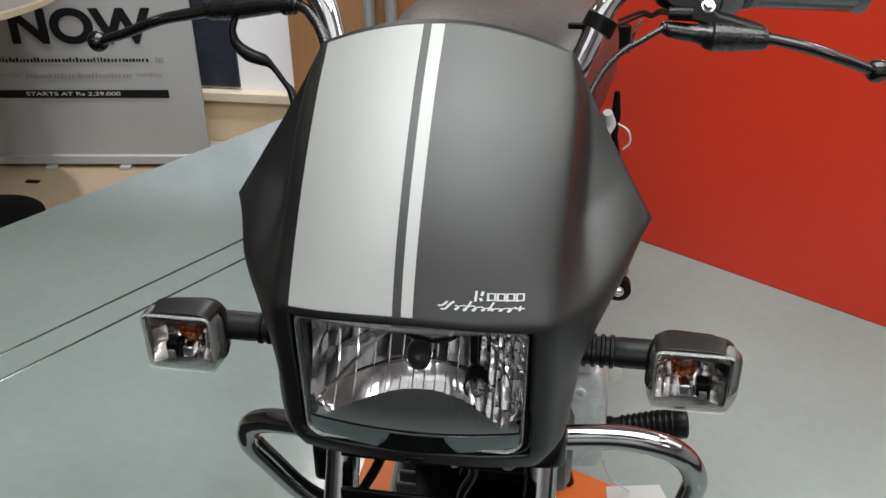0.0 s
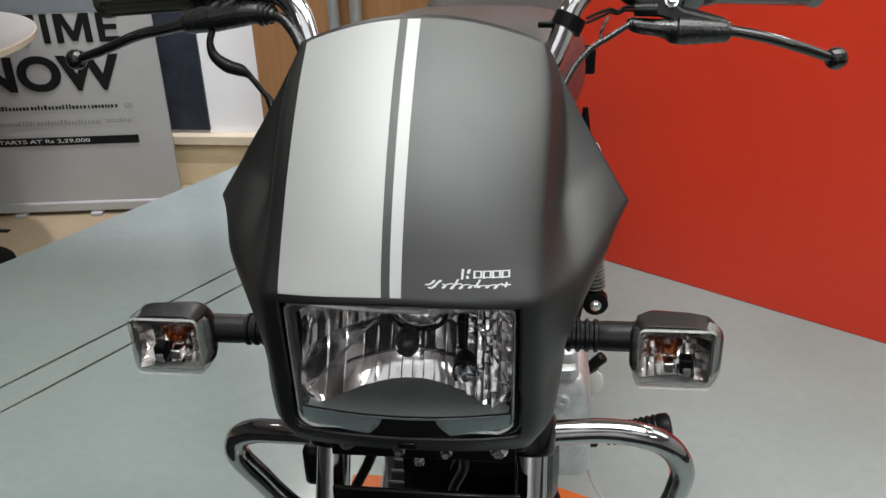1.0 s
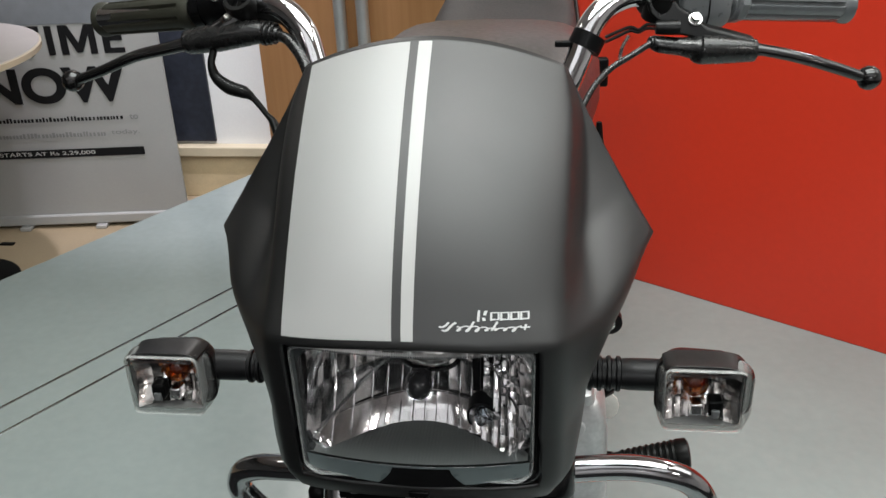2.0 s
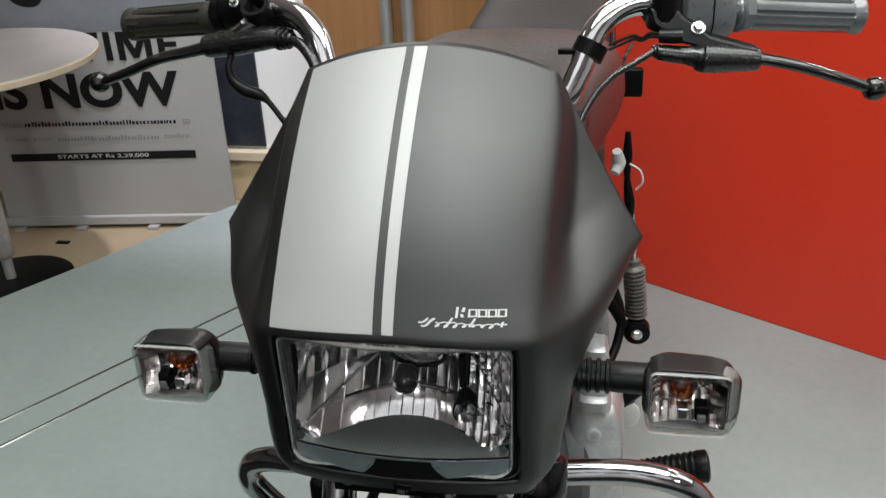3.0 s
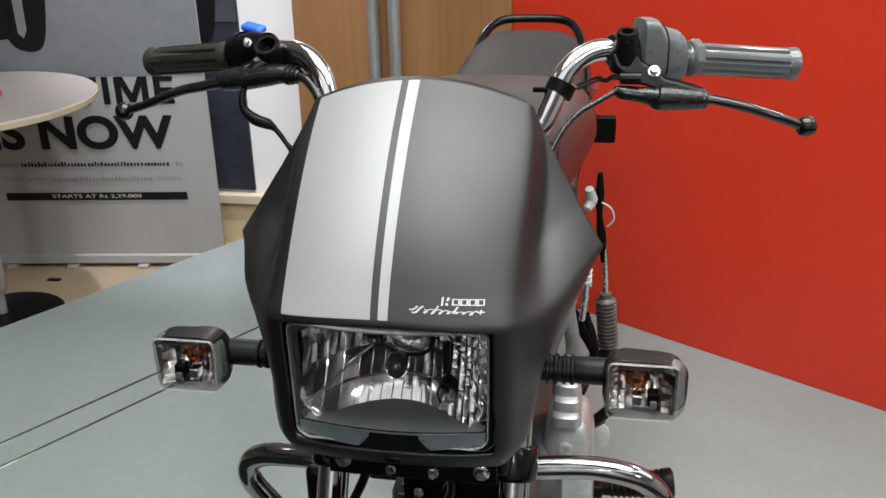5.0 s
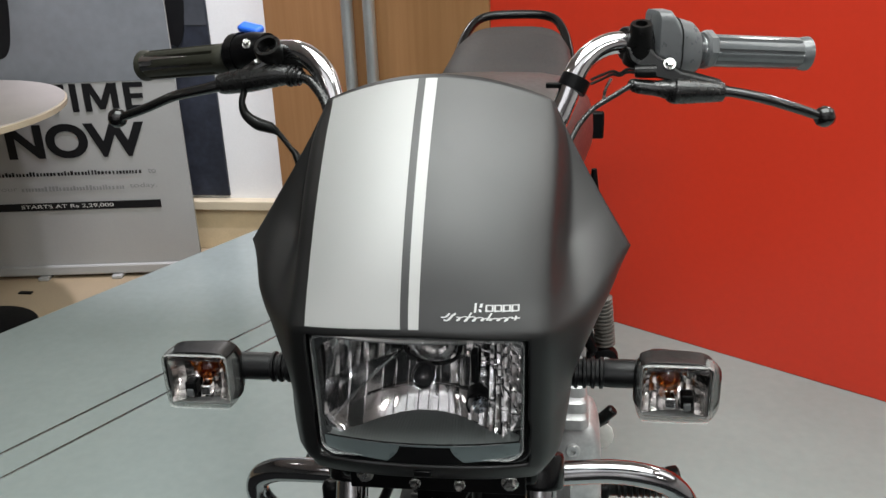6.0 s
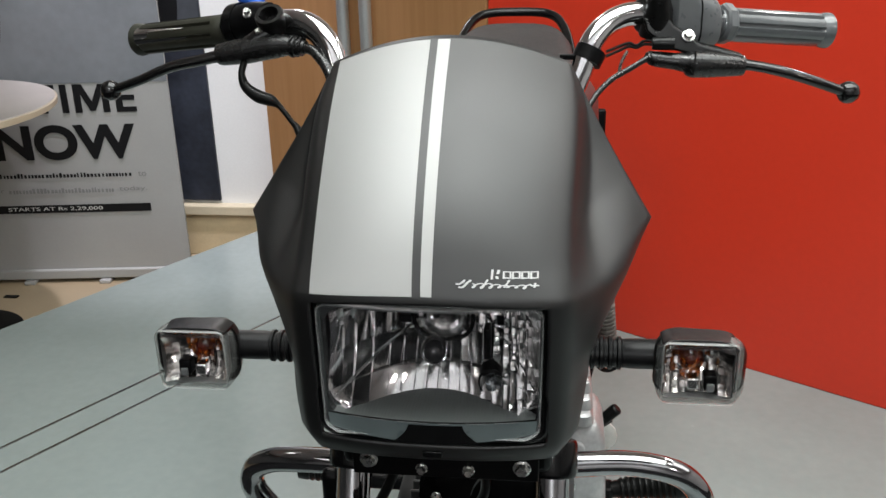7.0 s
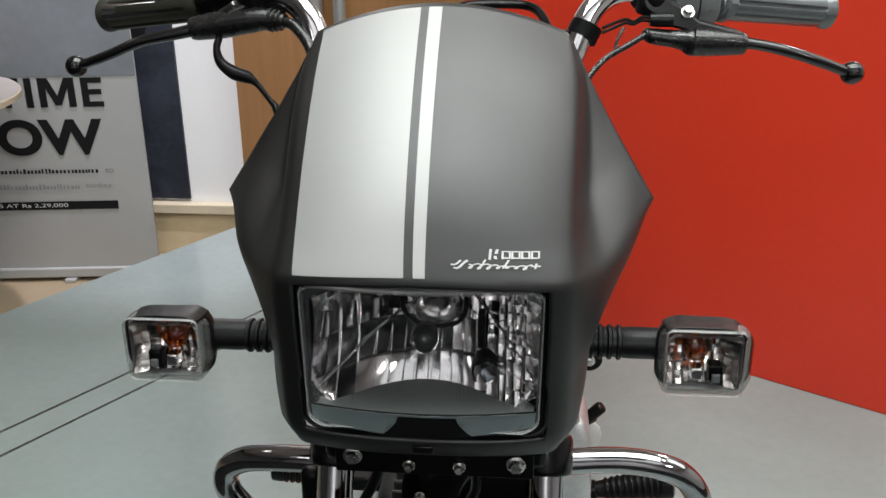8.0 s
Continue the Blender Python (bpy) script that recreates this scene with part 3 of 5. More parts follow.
def pillow(bm, place, x0, x1, z0, z1, depth, puff, tilt=0.0, nod=0.0, n=5):
    """One cushion-shaped mirror facet over a bowl."""
    grid = []
    for a in range(n + 1):
        fa = a / n
        x = x0 + (x1 - x0) * fa
        col = []
        for k in range(n + 1):
            fc = k / n
            z = z0 + (z1 - z0) * fc
            col.append(bm.verts.new((place(x), depth(x, z) + puff * (math.sin(math.pi * fa) + 0.4 * math.sin(math.pi * fc)) + tilt * (fa - 0.5) + nod * (fc - 0.5), z)))
        grid.append(col)
    for a in range(n):
        for k in range(n):
            bm.faces.new((grid[a][k], grid[a + 1][k], grid[a + 1][k + 1], grid[a][k + 1]))


bm = bmesh.new()
xs = [-0.0775, -0.069, -0.0615, -0.05, -0.0385, -0.0285, -0.0185, -0.0095, -0.001, 0.0075, 0.016, 0.0245, 0.033, 0.042, 0.05, 0.056, 0.0625, 0.069, 0.079]
random.seed(11)
for x0, x1 in zip(xs, xs[1:]):
    xm = (x0 + x1) / 2
    if xm > 0.042:
        pillow(bm, lambda x: CX + x, x0, x1, SHELF, 0.9135, lambda x, z: bowl(x, z) + 0.005, 0.0, n=8)
        # small bright scallops beside the pilot lamp
        cuts = [SHELF] + [SHELF + (0.9135 - SHELF) * (k + random.uniform(-0.25, 0.25)) / 8 for k in range(1, 8)] + [0.9135]
        for z0, z1 in zip(cuts, cuts[1:]):
            pillow(bm, lambda x: CX + x, x0, x1, z0, z1, bowl, random.uniform(0.0006, 0.0018), 10.5 * xm * (x1 - x0) + random.uniform(-0.0016, 0.0016), 4.0 * ((z0 + z1) / 2 - RZ) * (z1 - z0) + random.uniform(-0.002, 0.003))
        continue
    # calm flat cells under the bulb
    for z0, z1 in ((SHELF, 0.843), (0.843, 0.866)):
        pillow(bm, lambda x: CX + x, x0, x1, z0, z1, bowl, 0.00015, (9.0 * xm * (x1 - x0) if xm > 0 else 0) + random.uniform(-0.0008, 0.0008), ((7.0 if z0 < 0.84 else 9.0) * ((z0 + z1) / 2 - RZ) * (z1 - z0) if xm > -0.05 else 0) + random.uniform(-0.0007, 0.0007))
    # tall soft flutes above
    if xm < -0.02:
        cuts = [0.866, 0.866 + random.uniform(0.014, 0.022), 0.866 + random.uniform(0.026, 0.036), 0.9135]
        for z0, z1 in zip(cuts, cuts[1:]):
            pillow(bm, lambda x: CX + x, x0, x1, z0, z1, bowl, random.uniform(0.0007, 0.0015), random.uniform(-0.0016, 0.0016), 0.13 * (z1 - z0) + random.uniform(-0.002, 0.002), n=7)
    else:
        pillow(bm, lambda x: CX + x, x0, x1, 0.866, 0.9135, bowl, 0.001, random.uniform(-0.0012, 0.0012), 0.13 * 0.0475 + random.uniform(-0.002, 0.002), n=7)
# mirrored roof over the bowl
roof = [[bm.verts.new((CX + x, bowl(x, 0.9135) + f * (-0.3125 - bowl(x, 0.9135)), 0.9135 + 0.0022 * math.sin(math.pi * f) + 0.0006 * math.cos(2 * math.pi * x / 0.0105))) for f in np.linspace(0, 1, 6)] for x in np.linspace(-0.0775, 0.0775, 61)]
for ra, rb in zip(roof, roof[1:]):
    for k in range(5):
        bm.faces.new((ra[k], ra[k + 1], rb[k + 1], rb[k]))
reflector = part("reflector", bm, M_REFLECT, shell_ob, "fluted mirror reflector")
# bright ribs between the cells, and a raised diagonal edge
for x in xs[2:-2]:
    pts = [(CX + x, bowl(x, z) - 0.0008, z) for z in np.linspace(SHELF + 0.002, 0.868 if abs(x) < 0.05 else 0.9, 8)]
    part("flute_rib", tube(pts, 0.0004, 6, 1), M_REFLECT, reflector)
for z in (0.843, 0.866):
    pts = [(CX + x, bowl(x, z) - 0.001, z) for x in np.linspace(-0.07, 0.07, 24) if not (z > 0.86 and abs(x) < 0.022)]
    half = len(pts) // 2
    for run in ((pts,) if z < 0.86 else (pts[:half], pts[half:])):
        part("flute_rib", tube(run, 0.0004, 6, 1), M_REFLECT, reflector)
diag = [(CX + x, bowl(x, z) - 0.002, z) for x, z in zip(np.linspace(-0.073, -0.014, 10), np.linspace(0.838, 0.874, 10))]
part("raised_edge", tube(diag, 0.001, 8, 1), M_REFLECT, reflector)
diag = [(CX + x, bowl(x, z) - 0.0015, z) for x, z in zip(np.linspace(0.028, 0.074, 10), np.linspace(0.885, 0.848, 10))]
part("raised_edge", tube(diag, 0.0007, 8, 1), M_REFLECT, reflector)
# dark flange that gives the reflector its rounded corners
inner = []
for (x, z), (xt, zt) in zip(rounded_rect(2, 2, 0.36, 8), rounded_rect(2, 2, 0.12, 8)):
    x, z = (x, z) if x < 0 else (xt, zt)
    half = 0.0772 if x < 0 else 0.0794
    inner.append(Vector((CX + x * half, bowed(x * half, 0.008), 0.868 + z * 0.0478)))
part("flange", rings([glass(0.004, 0.0004), glass(0.0055, 0.002), inner, [p + Vector((0, 0.01, 0)) for p in inner]], cap=False), M_FLANGE, shell_ob, "dark moulded flange with rounded corners")

# bulb hood, bulb with a dark cap, clip and pilot lamp
hood = [(CX + x, -0.262, z) for x, z in ((-0.0195, 0.892), (-0.0185, 0.876), (-0.01, 0.867), (0.005, 0.864), (0.019, 0.867), (0.0255, 0.876), (0.0262, 0.892))]
part("bulb_frame", tube(hood, 0.0019, 8, 4), M_BLACK_GLOSS, reflector, "dark frame round the bulb")
part("bulb_frame", tube([hood[0], (CX + 0.003, -0.262, 0.8955), hood[-1]], 0.0019, 8, 4), M_BLACK_GLOSS, reflector, "dark frame round the bulb")
m = along((CX + 0.0035, RY - 0.012, 0.879), (CX + 0.0035, -0.32, 0.873))
part("bulb_seat", turned([(0.0195, -0.006), (0.0195, 0.004), (0.0175, 0.005), (0.0145, 0.0), (0.0125, 0.0045), (0.0105, 0.0), (0.006, -0.002), (0.001, -0.002)], m), M_REFLECT, shell_ob, "round bright bulb seat")
m = along((CX - 0.001, RY - 0.009, 0.868), (CX - 0.003, -0.32, 0.857))
part("bulb", turned([(0.006, 0), (0.0085, 0.008), (0.0088, 0.024), (0.0078, 0.029)], m), clear("bulb_glass", (0.9, 0.9, 0.88), 0.02, 0.7, 0.12), shell_ob)
part("bulb_cap", turned([(0.0092, 0.028), (0.0102, 0.032), (0.0098, 0.039), (0.0075, 0.0435), (0.004, 0.0455), (0.001, 0.046)], m), M_DARKGLASS, shell_ob, "dark bulb cap")
part("clip", box(CX - 0.03, CX - 0.0205, -0.266, -0.255, 0.8785, 0.8845), M_BLACK, reflector, "small dark clip", bevel=0.0008)
part("clip", box(CX + 0.0345, CX + 0.04, -0.268, -0.255, 0.85, 0.876), M_BLACK, reflector, "small dark clip", bevel=0.0008)
pil = along((CX + 0.0415, -0.275, 0.838), (CX + 0.0415, -0.32, 0.8365)) @ Matrix.Diagonal((0.8, 0.95, 1, 1))
part("pilot_housing", turned([(0.0132, -0.008), (0.0128, 0.006), (0.0112, 0.0065), (0.0095, -0.001), (0.001, -0.001)], pil), M_BLACK, shell_ob, "black pilot lamp hole")
part("pilot_bulb", turned([(0.0055, 0), (0.006, 0.007), (0.0045, 0.0115), (0.0005, 0.013)], pil), clear("pilot_glass", (0.8, 0.85, 0.9), 0.02, 0.8, 0.25), shell_ob)

# ribbed shelf below, its back edge following the bowl
bm = bmesh.new()
prev = None
NR = 120
for k in range(NR + 1):
    x = -0.0755 + 0.151 * k / NR
    lift = 0.0003 if k % 2 else 0.0
    back = min(bowl(x, SHELF) + 0.002, -0.274)
    fan = 0.9 + 0.1 * min(1, abs(x) / 0.06)
    col = [bm.verts.new((CX + x * fan, back, SHELF + 0.001 + lift)), bm.verts.new((CX + x, -0.302, SHELF + 0.0015 + lift)), bm.verts.new((CX + x, bowed(x, 0.007), SHELF + 0.0025))]
    if prev:
        for a in range(2):
            bm.faces.new((prev[a], col[a], col[a + 1], prev[a + 1]))
    prev = col
part("shelf", bm, material("ribbed_grey_mirror", (0.2, 0.215, 0.212), 0.36, metal=0.5, vary=0.1, bump=0), shell_ob, "ribbed dark shelf under the reflector", smooth=False)
# lower lip: platform's reflection painted as a grey-green band, dark blank in the middle
bm = bmesh.new()
g = [[bm.verts.new((CX + u * (0.0768 - 0.001 * f), bowed(u * 0.0768, 0.0042), z if f == 0 else z - 0.0057 * (1 - u * u))) for u in np.linspace(-1, 1, 33)] for z, f in ((0.8288, 0), (0.8178, 1))]
for j in range(32):
    bm.faces.new((g[0][j], g[0][j + 1], g[1][j + 1], g[1][j]))
part("lower_band", bm, material("painted_platform_reflection", (0.13, 0.16, 0.162), 0.3, vary=0.1), shell_ob, "lower band with the platform's grey-green reflection painted in")
bm = bmesh.new()
grid = []
for f in np.linspace(0, 1, 5):
    half = 0.0195 + 0.0115 * f ** 1.6
    row = []
    for u in np.linspace(-1, 1, 21):
        x = 0.004 + u * half
        row.append(bm.verts.new((CX + x, bowed(x, 0.0034), 0.8276 + f * (0.8176 - 0.0058 * (1 - (x / 0.0768) ** 2) - 0.8276))))
    grid.append(row)
for ra, rb in zip(grid, grid[1:]):
    for k in range(20):
        bm.faces.new((ra[k], ra[k + 1], rb[k + 1], rb[k]))
part("blank_panel", bm, M_BLACK, shell_ob, "dark trapezoid blank at the foot of the lens")
# bright broken edge where the shelf meets the band
for a, b in ((-0.062, -0.047), (-0.043, -0.03), (-0.024, -0.002), (0.006, 0.014), (0.026, 0.041), (0.047, 0.064)):
    part("shelf_edge", tube([(CX + x, bowed(x, 0.0036), 0.829) for x in np.linspace(a, b, 5)], 0.0004, 6, 1), M_GREY, reflector)
# slot at the foot of the fairing
part("vent_notch", slab([(CX - 0.0075, -0.3185), (CX + 0.0075, -0.3185), (CX + 0.005, -0.306), (CX - 0.005, -0.306)], 0.7935, 0.799), M_BLACK_GLOSS, bike, bevel=0.001)


# ---- indicators ----
def indicator(side):
    """A turn signal on its rubber stalk; side 1 towards the red wall, -1 away from it."""
    def X(x):
        return CX + side * x - (0.0075 if side < 0 else 0.003)

    def loop(y, w, h, cx, cz, r, drop=0.0):
        """Rounded outline; drop lowers the outer end of its top."""
        pts = []
        for x, z in rounded_rect(w, h, r, 6):
            outer = max(0.0, x / (w / 2))
            pts.append(Vector((X(cx + x), y, cz + z - (drop * outer * outer if z > 0 else 0))))
        return pts

    def span(a, b):
        return min(X(a), X(b)), max(X(a), X(b))

    housing = rings([loop(-0.1935, 0.02, 0.022, 0.2, 0.826, 0.008), loop(-0.196, 0.044, 0.038, 0.203, 0.826, 0.013, 0.006), loop(-0.203, 0.061, 0.05, 0.205, 0.8265, 0.016, 0.008), loop(-0.211, 0.0695, 0.0545, 0.2065, 0.8265, 0.016, 0.006), loop(-0.2195, 0.0722, 0.056, 0.2065, 0.8265, 0.0155, 0.003), loop(-0.2195, 0.069, 0.0525, 0.2065, 0.8265, 0.0135, 0.003), loop(-0.212, 0.065, 0.049, 0.2065, 0.8265, 0.013, 0.003)])
    body = part("indicator", housing, M_HOUSING, bike, "turn signal with a clear lens and amber bulb")
    body.location.z = -0.0047 if side < 0 else 0
    # brow of the housing reaching forward over the lens
    brow = []
    for f, y in ((0, -0.211), (0.35, -0.2245), (0.7, -0.2335), (1, -0.2388)):
        w = 0.061 - 0.003 * f
        brow.append([Vector((X(0.2055 - 0.0015 * f + u * w / 2), y, z + 0.0035 * f - 0.0035 * max(0, u) ** 3 - 0.004 * abs(u) ** 8)) for u, z in [(u, 0.8546) for u in np.linspace(-1, 1, 13)] + [(u, 0.8526) for u in np.linspace(1, -1, 13)]])
    part("brow", rings(brow), M_HOUSING, body, "black housing brow over the lens", bevel=0.0006)
    # mirror box of facets
    part("mirror_box", rings([loop(-0.2385, 0.0545, 0.047, 0.2035, 0.8305, 0.004), loop(-0.2375, 0.0555, 0.048, 0.2035, 0.8305, 0.004), loop(-0.221, 0.053, 0.046, 0.2045, 0.83, 0.006)], cap=False), M_ALLOY, body, "grey back of the mirror box")
    bm = bmesh.new()
    cols, rows_z = [0.1766, 0.183, 0.1895, 0.196, 0.2015, 0.2075, 0.2135, 0.2205, 0.2304], [0.8073, 0.8155, 0.823, 0.83, 0.837, 0.845, 0.8537]
    for i in range(8):
        for j in range(6):
            pillow(bm, lambda x: X(x), cols[i], cols[i + 1], rows_z[j], rows_z[j + 1], lambda x, z: max(-0.22 - 13.0 * (x - 0.2) ** 2 - 17.0 * (z - 0.829) ** 2, -0.238), random.uniform(0.0004, 0.001), random.uniform(-0.0015, 0.0015), random.uniform(-0.0005, 0.0038), n=4)
    part("facets", bm, M_CUP, body, "fluted mirror facets")
    glass_bulb = part("amber_bulb", turned([(0.006, 0), (0.009, 0.0025), (0.0105, 0.0075), (0.009, 0.0115), (0.005, 0.0138), (0.0005, 0.0145)], along((X(0.1985), -0.2195, 0.836), (X(0.1985), -0.25, 0.8355)), 24), M_AMBER, body, "round amber bulb")
    part("filament_post", tube([(X(0.1985), -0.218, 0.836), (X(0.1985), -0.2275, 0.8357)], [0.0072, 0.0045], 10, 1), M_AMBER_CORE, glass_bulb)
    x0, x1 = span(0.2085, 0.219)
    part("socket", box(x0, x1, -0.236, -0.224, 0.8125, 0.8255), M_BLACK, body, bevel=0.0015)
    x0, x1 = span(0.2105, 0.2165)
    part("socket_clip", box(x0, x1, -0.239, -0.2362, 0.8125, 0.8195), M_GREY, body, "grey socket clip", bevel=0.001)
    x0, x1 = span(0.1955, 0.2045)
    part("facet_block", box(x0, x1, -0.236, -0.224, 0.8128, 0.8225), M_REFLECT, body, bevel=0.0012)
    # clear lens: flared walls, thick moulded edges and a flat front
    walls = [loop(-0.2195, 0.0715, 0.0555, 0.2065, 0.8265, 0.0145, 0.003), loop(-0.228, 0.0695, 0.056, 0.2063, 0.827, 0.013, 0.002), loop(-0.2365, 0.0645, 0.0555, 0.2045, 0.829, 0.01, 0.001), loop(-0.242, 0.0585, 0.0535, 0.2033, 0.8302, 0.006), loop(-0.2437, 0.0545, 0.05, 0.2033, 0.8304, 0.004)]
    bm = rings(walls, cap=False)
    bm.verts.ensure_lookup_table()
    bm.faces.new(list(bm.verts)[-len(walls[0]):])
    part("lens", bm, M_LENS2, body, "clear squared lens with flared walls").visible_shadow = False
    inner = rings([loop(-0.2205, 0.0675, 0.052, 0.2065, 0.8268, 0.012), loop(-0.2385, 0.0567, 0.0508, 0.2036, 0.8305, 0.005)], cap=False)
    part("lens_wall", inner, M_LENS_WALL, body, "frosted inner wall of the lens").visible_shadow = False
    edge = rings([loop(-0.2412, 0.0594, 0.0542, 0.2033, 0.8302, 0.0062), loop(-0.2432, 0.0586, 0.0535, 0.2033, 0.8303, 0.0055), loop(-0.2442, 0.0574, 0.0525, 0.2033, 0.8304, 0.0045), loop(-0.2438, 0.0565, 0.0516, 0.2033, 0.8304, 0.004), loop(-0.2408, 0.057, 0.0521, 0.2033, 0.8304, 0.004)], cap=False)
    part("lens_edge", edge, M_LENS_EDGE, body, "thick clear lens edge").visible_shadow = False
    teeth = []
    for k in range(34):
        x0, x1 = span(0.179 + 0.00145 * k, 0.1798 + 0.00145 * k)
        teeth.append(box(x0, x1, -0.2428, -0.2395, 0.8515, 0.8536))
    tagged(part("serration", join(*teeth), M_REFLECT, body, "fine bright teeth along the lens top", smooth=False), kind="stuff")
    prof = [(0.0118, 0.0)]
    for k in range(4):
        s = 0.008 + 0.0072 * k
        prof += [(0.0118, s), (0.0138, s + 0.001), (0.0138, s + 0.0034), (0.0118, s + 0.0044)]
    prof += [(0.0125, 0.04), (0.0125, 0.07)]
    stalk = turned(prof, along((X(0.112), -0.206, 0.8275), (X(0.2), -0.206, 0.8275)), 24)
    part("stalk", stalk, M_STALK, body, "ribbed black rubber stalk")
    return body


indicator(1)
indicator(-1)

# ---- fork and brackets ----
for sx in (1, -1):
    ax, off = CX + sx * 0.0885, 0.49
    top, low = Vector((ax, -0.06, 1.0)), Vector((ax, -0.06 - off * 0.36, 0.64))
    foot = Vector((ax, -0.06 - off * 0.69, 0.31))
    leg = part("fork_tube", tube([top, low, low + (foot - low) * 0.35], 0.0155, 24, 1), M_GUARD, bike, "polished chrome fork tube")
    part("slider", tube([low + (foot - low) * 0.3, foot], 0.0205, 24, 1), M_BLACK, leg, "black lower fork slider")
    d = (low - top).normalized()
    c0 = top + d * ((1.0 - 0.732) / -d.z)
    part("clamp_boss", tube([c0, c0 + d * 0.004, c0 + d * 0.028, c0 + d * 0.032], [0.021, 0.0225, 0.0225, 0.021], 24, 1), M_BLACK_GLOSS, bike, "black lower fork clamp", bevel=0.001)
part("lower_bracket", box(CX - 0.088, CX + 0.088, -0.245, -0.19, 0.732, 0.768), M_BLACK, bike, "black lower fork bracket", bevel=0.006)
plate = part("bracket_plate", box(CX - 0.078, CX + 0.078, -0.25, -0.246, 0.7275, 0.776), M_BLACK, bike, "black steel mounting plate", bevel=0.001)
for x, z, r in ((-0.064, 0.743, 0.0056), (0.064, 0.741, 0.0056), (-0.0195, 0.7365, 0.0038), (0.02, 0.7365, 0.0038)):
    part("bolt", bolt((CX + x, -0.2505, z), (0, -1, 0), r), M_STEEL, plate, "bright zinc bolt with a washer")
part("steering_stem", tube([(CX, -0.17, 0.74), (CX, -0.05, 0.99)], 0.026, 24, 1), M_BLACK, bike)
part("top_bracket", box(CX - 0.115, CX + 0.115, -0.085, -0.02, 0.965, 0.985), M_BLACK, bike, "black upper fork bracket", bevel=0.006)
part("plate_holder", box(CX - 0.078, CX + 0.083, -0.262, -0.257, 0.6, 0.702), M_BLACK_GLOSS, bike, "blank black number plate holder", bevel=0.004)
part("horn", turned([(0.012, -0.03), (0.03, -0.02), (0.037, -0.004), (0.037, 0.004), (0.03, 0.007), (0.01, 0.004), (0.003, 0.006)], along((CX + 0.052, -0.2, 0.665), (CX + 0.052, -0.3, 0.68))), M_BLACK, bike, "round black horn")
part("cable", tube([(CX - 0.035, -0.24, 0.76), (CX - 0.045, -0.245, 0.725), (CX - 0.06, -0.24, 0.69), (CX - 0.075, -0.235, 0.66)], 0.0045, 10), M_RUBBER, bike)
part("cable", tube([(CX + 0.03, -0.235, 0.74), (CX + 0.032, -0.225, 0.7), (CX + 0.02, -0.215, 0.66), (CX + 0.025, -0.2, 0.6)], 0.0045, 10), M_RUBBER, bike)
part("side_reflector_bracket", box(CX - 0.123, CX - 0.104, -0.2, -0.185, 0.645, 0.689), M_BLACK, bike, bevel=0.006)

# ---- handlebar ----
right_bar = [(0.06, -0.045, 0.99), (0.098, -0.038, 0.998), (0.112, -0.028, 1.02), (0.125, -0.012, 1.052), (0.148, 0.004, 1.069), (0.18, 0.018, 1.07), (0.25, 0.048, 1.0565), (0.358, 0.088, 1.0435)]
left_bar = [(-x * 1.012, y, z - 0.004) for x, y, z in right_bar]
part("handlebar", tube(left_bar[::-1] + [(0, -0.048, 0.99)] + right_bar, 0.011, 20), M_CHROME, bike, "bent chrome handlebar tube")


def grip(a, b, mat, label):
    m = along(a, b)
    ln = (Vector(b) - Vector(a)).length
    loops = []
    for h, r, ribs in ((0, 0.0145, 0), (0.004, 0.0165, 0), (0.012, 0.0165, 0), (0.016, 0.0158, 1), (ln - 0.014, 0.0158, 1), (ln - 0.011, 0.0148, 0), (ln - 0.006, 0.0172, 0), (ln - 0.001, 0.0176, 0), (ln, 0.0155, 0), (ln + 0.001, 0.009, 0)):
        loops.append([m @ Vector(((r + ribs * 0.0011 * (0.5 if k % 8 < 6 else -2.2)) * math.cos(2 * math.pi * k / 64), (r + ribs * 0.0011 * (0.5 if k % 8 < 6 else -2.2)) * math.sin(2 * math.pi * k / 64), h)) for k in range(64)])
    return part("grip", rings(loops), mat, bike, label)


# same black rubber as the other grip; lamp sheen painted in as grey
grip((0.246, 0.047, 1.0565), (0.3595, 0.0885, 1.0435), M_GRIP_SHEEN, "ribbed black throttle grip with a flanged end, lamp sheen painted in as grey")
grip((-0.246, 0.046, 1.0535), (-0.368, 0.097, 1.036), M_GRIP, "ribbed black rubber grip with a flanged end")

# throttle housing
m = along((0.206, 0.028, 1.063), (0.251, 0.047, 1.057))
def block_along(m, rows, n=6):
    """A block along m's z axis: rows of (height along, width, tallness, rise, corner radius)."""
    loops = []
    for h, w, t, rise, r in rows:
        loops.append([m @ Vector((0, 0, h)) + Vector((0, 0, rise)) + m.to_3x3() @ Vector((0, 0, 0)) + (m.to_3x3() @ Vector((0, 0, 1))).cross(Vector((0, 0, 1))).normalized() * x + Vector((0, 0, 1)) * z for x, z in rounded_rect(w, t, r, n)])
    return rings(loops)


thr = part("throttle_housing", block_along(m, [(-0.012, 0.028, 0.05, 0.006, 0.008), (-0.01, 0.034, 0.058, 0.007, 0.009), (0.004, 0.036, 0.06, 0.007, 0.01), (0.01, 0.042, 0.056, 0.003, 0.018), (0.03, 0.042, 0.052, 0.001, 0.019), (0.035, 0.038, 0.046, 0, 0.018), (0.036, 0.034, 0.04, 0, 0.016)]), M_GREY, bike, "boxy grey throttle housing")
part("housing_seam", block_along(m, [(0.0115, 0.0432, 0.0568, 0.003, 0.0185), (0.0128, 0.0432, 0.0568, 0.003, 0.0185)]), M_BLACK, thr)
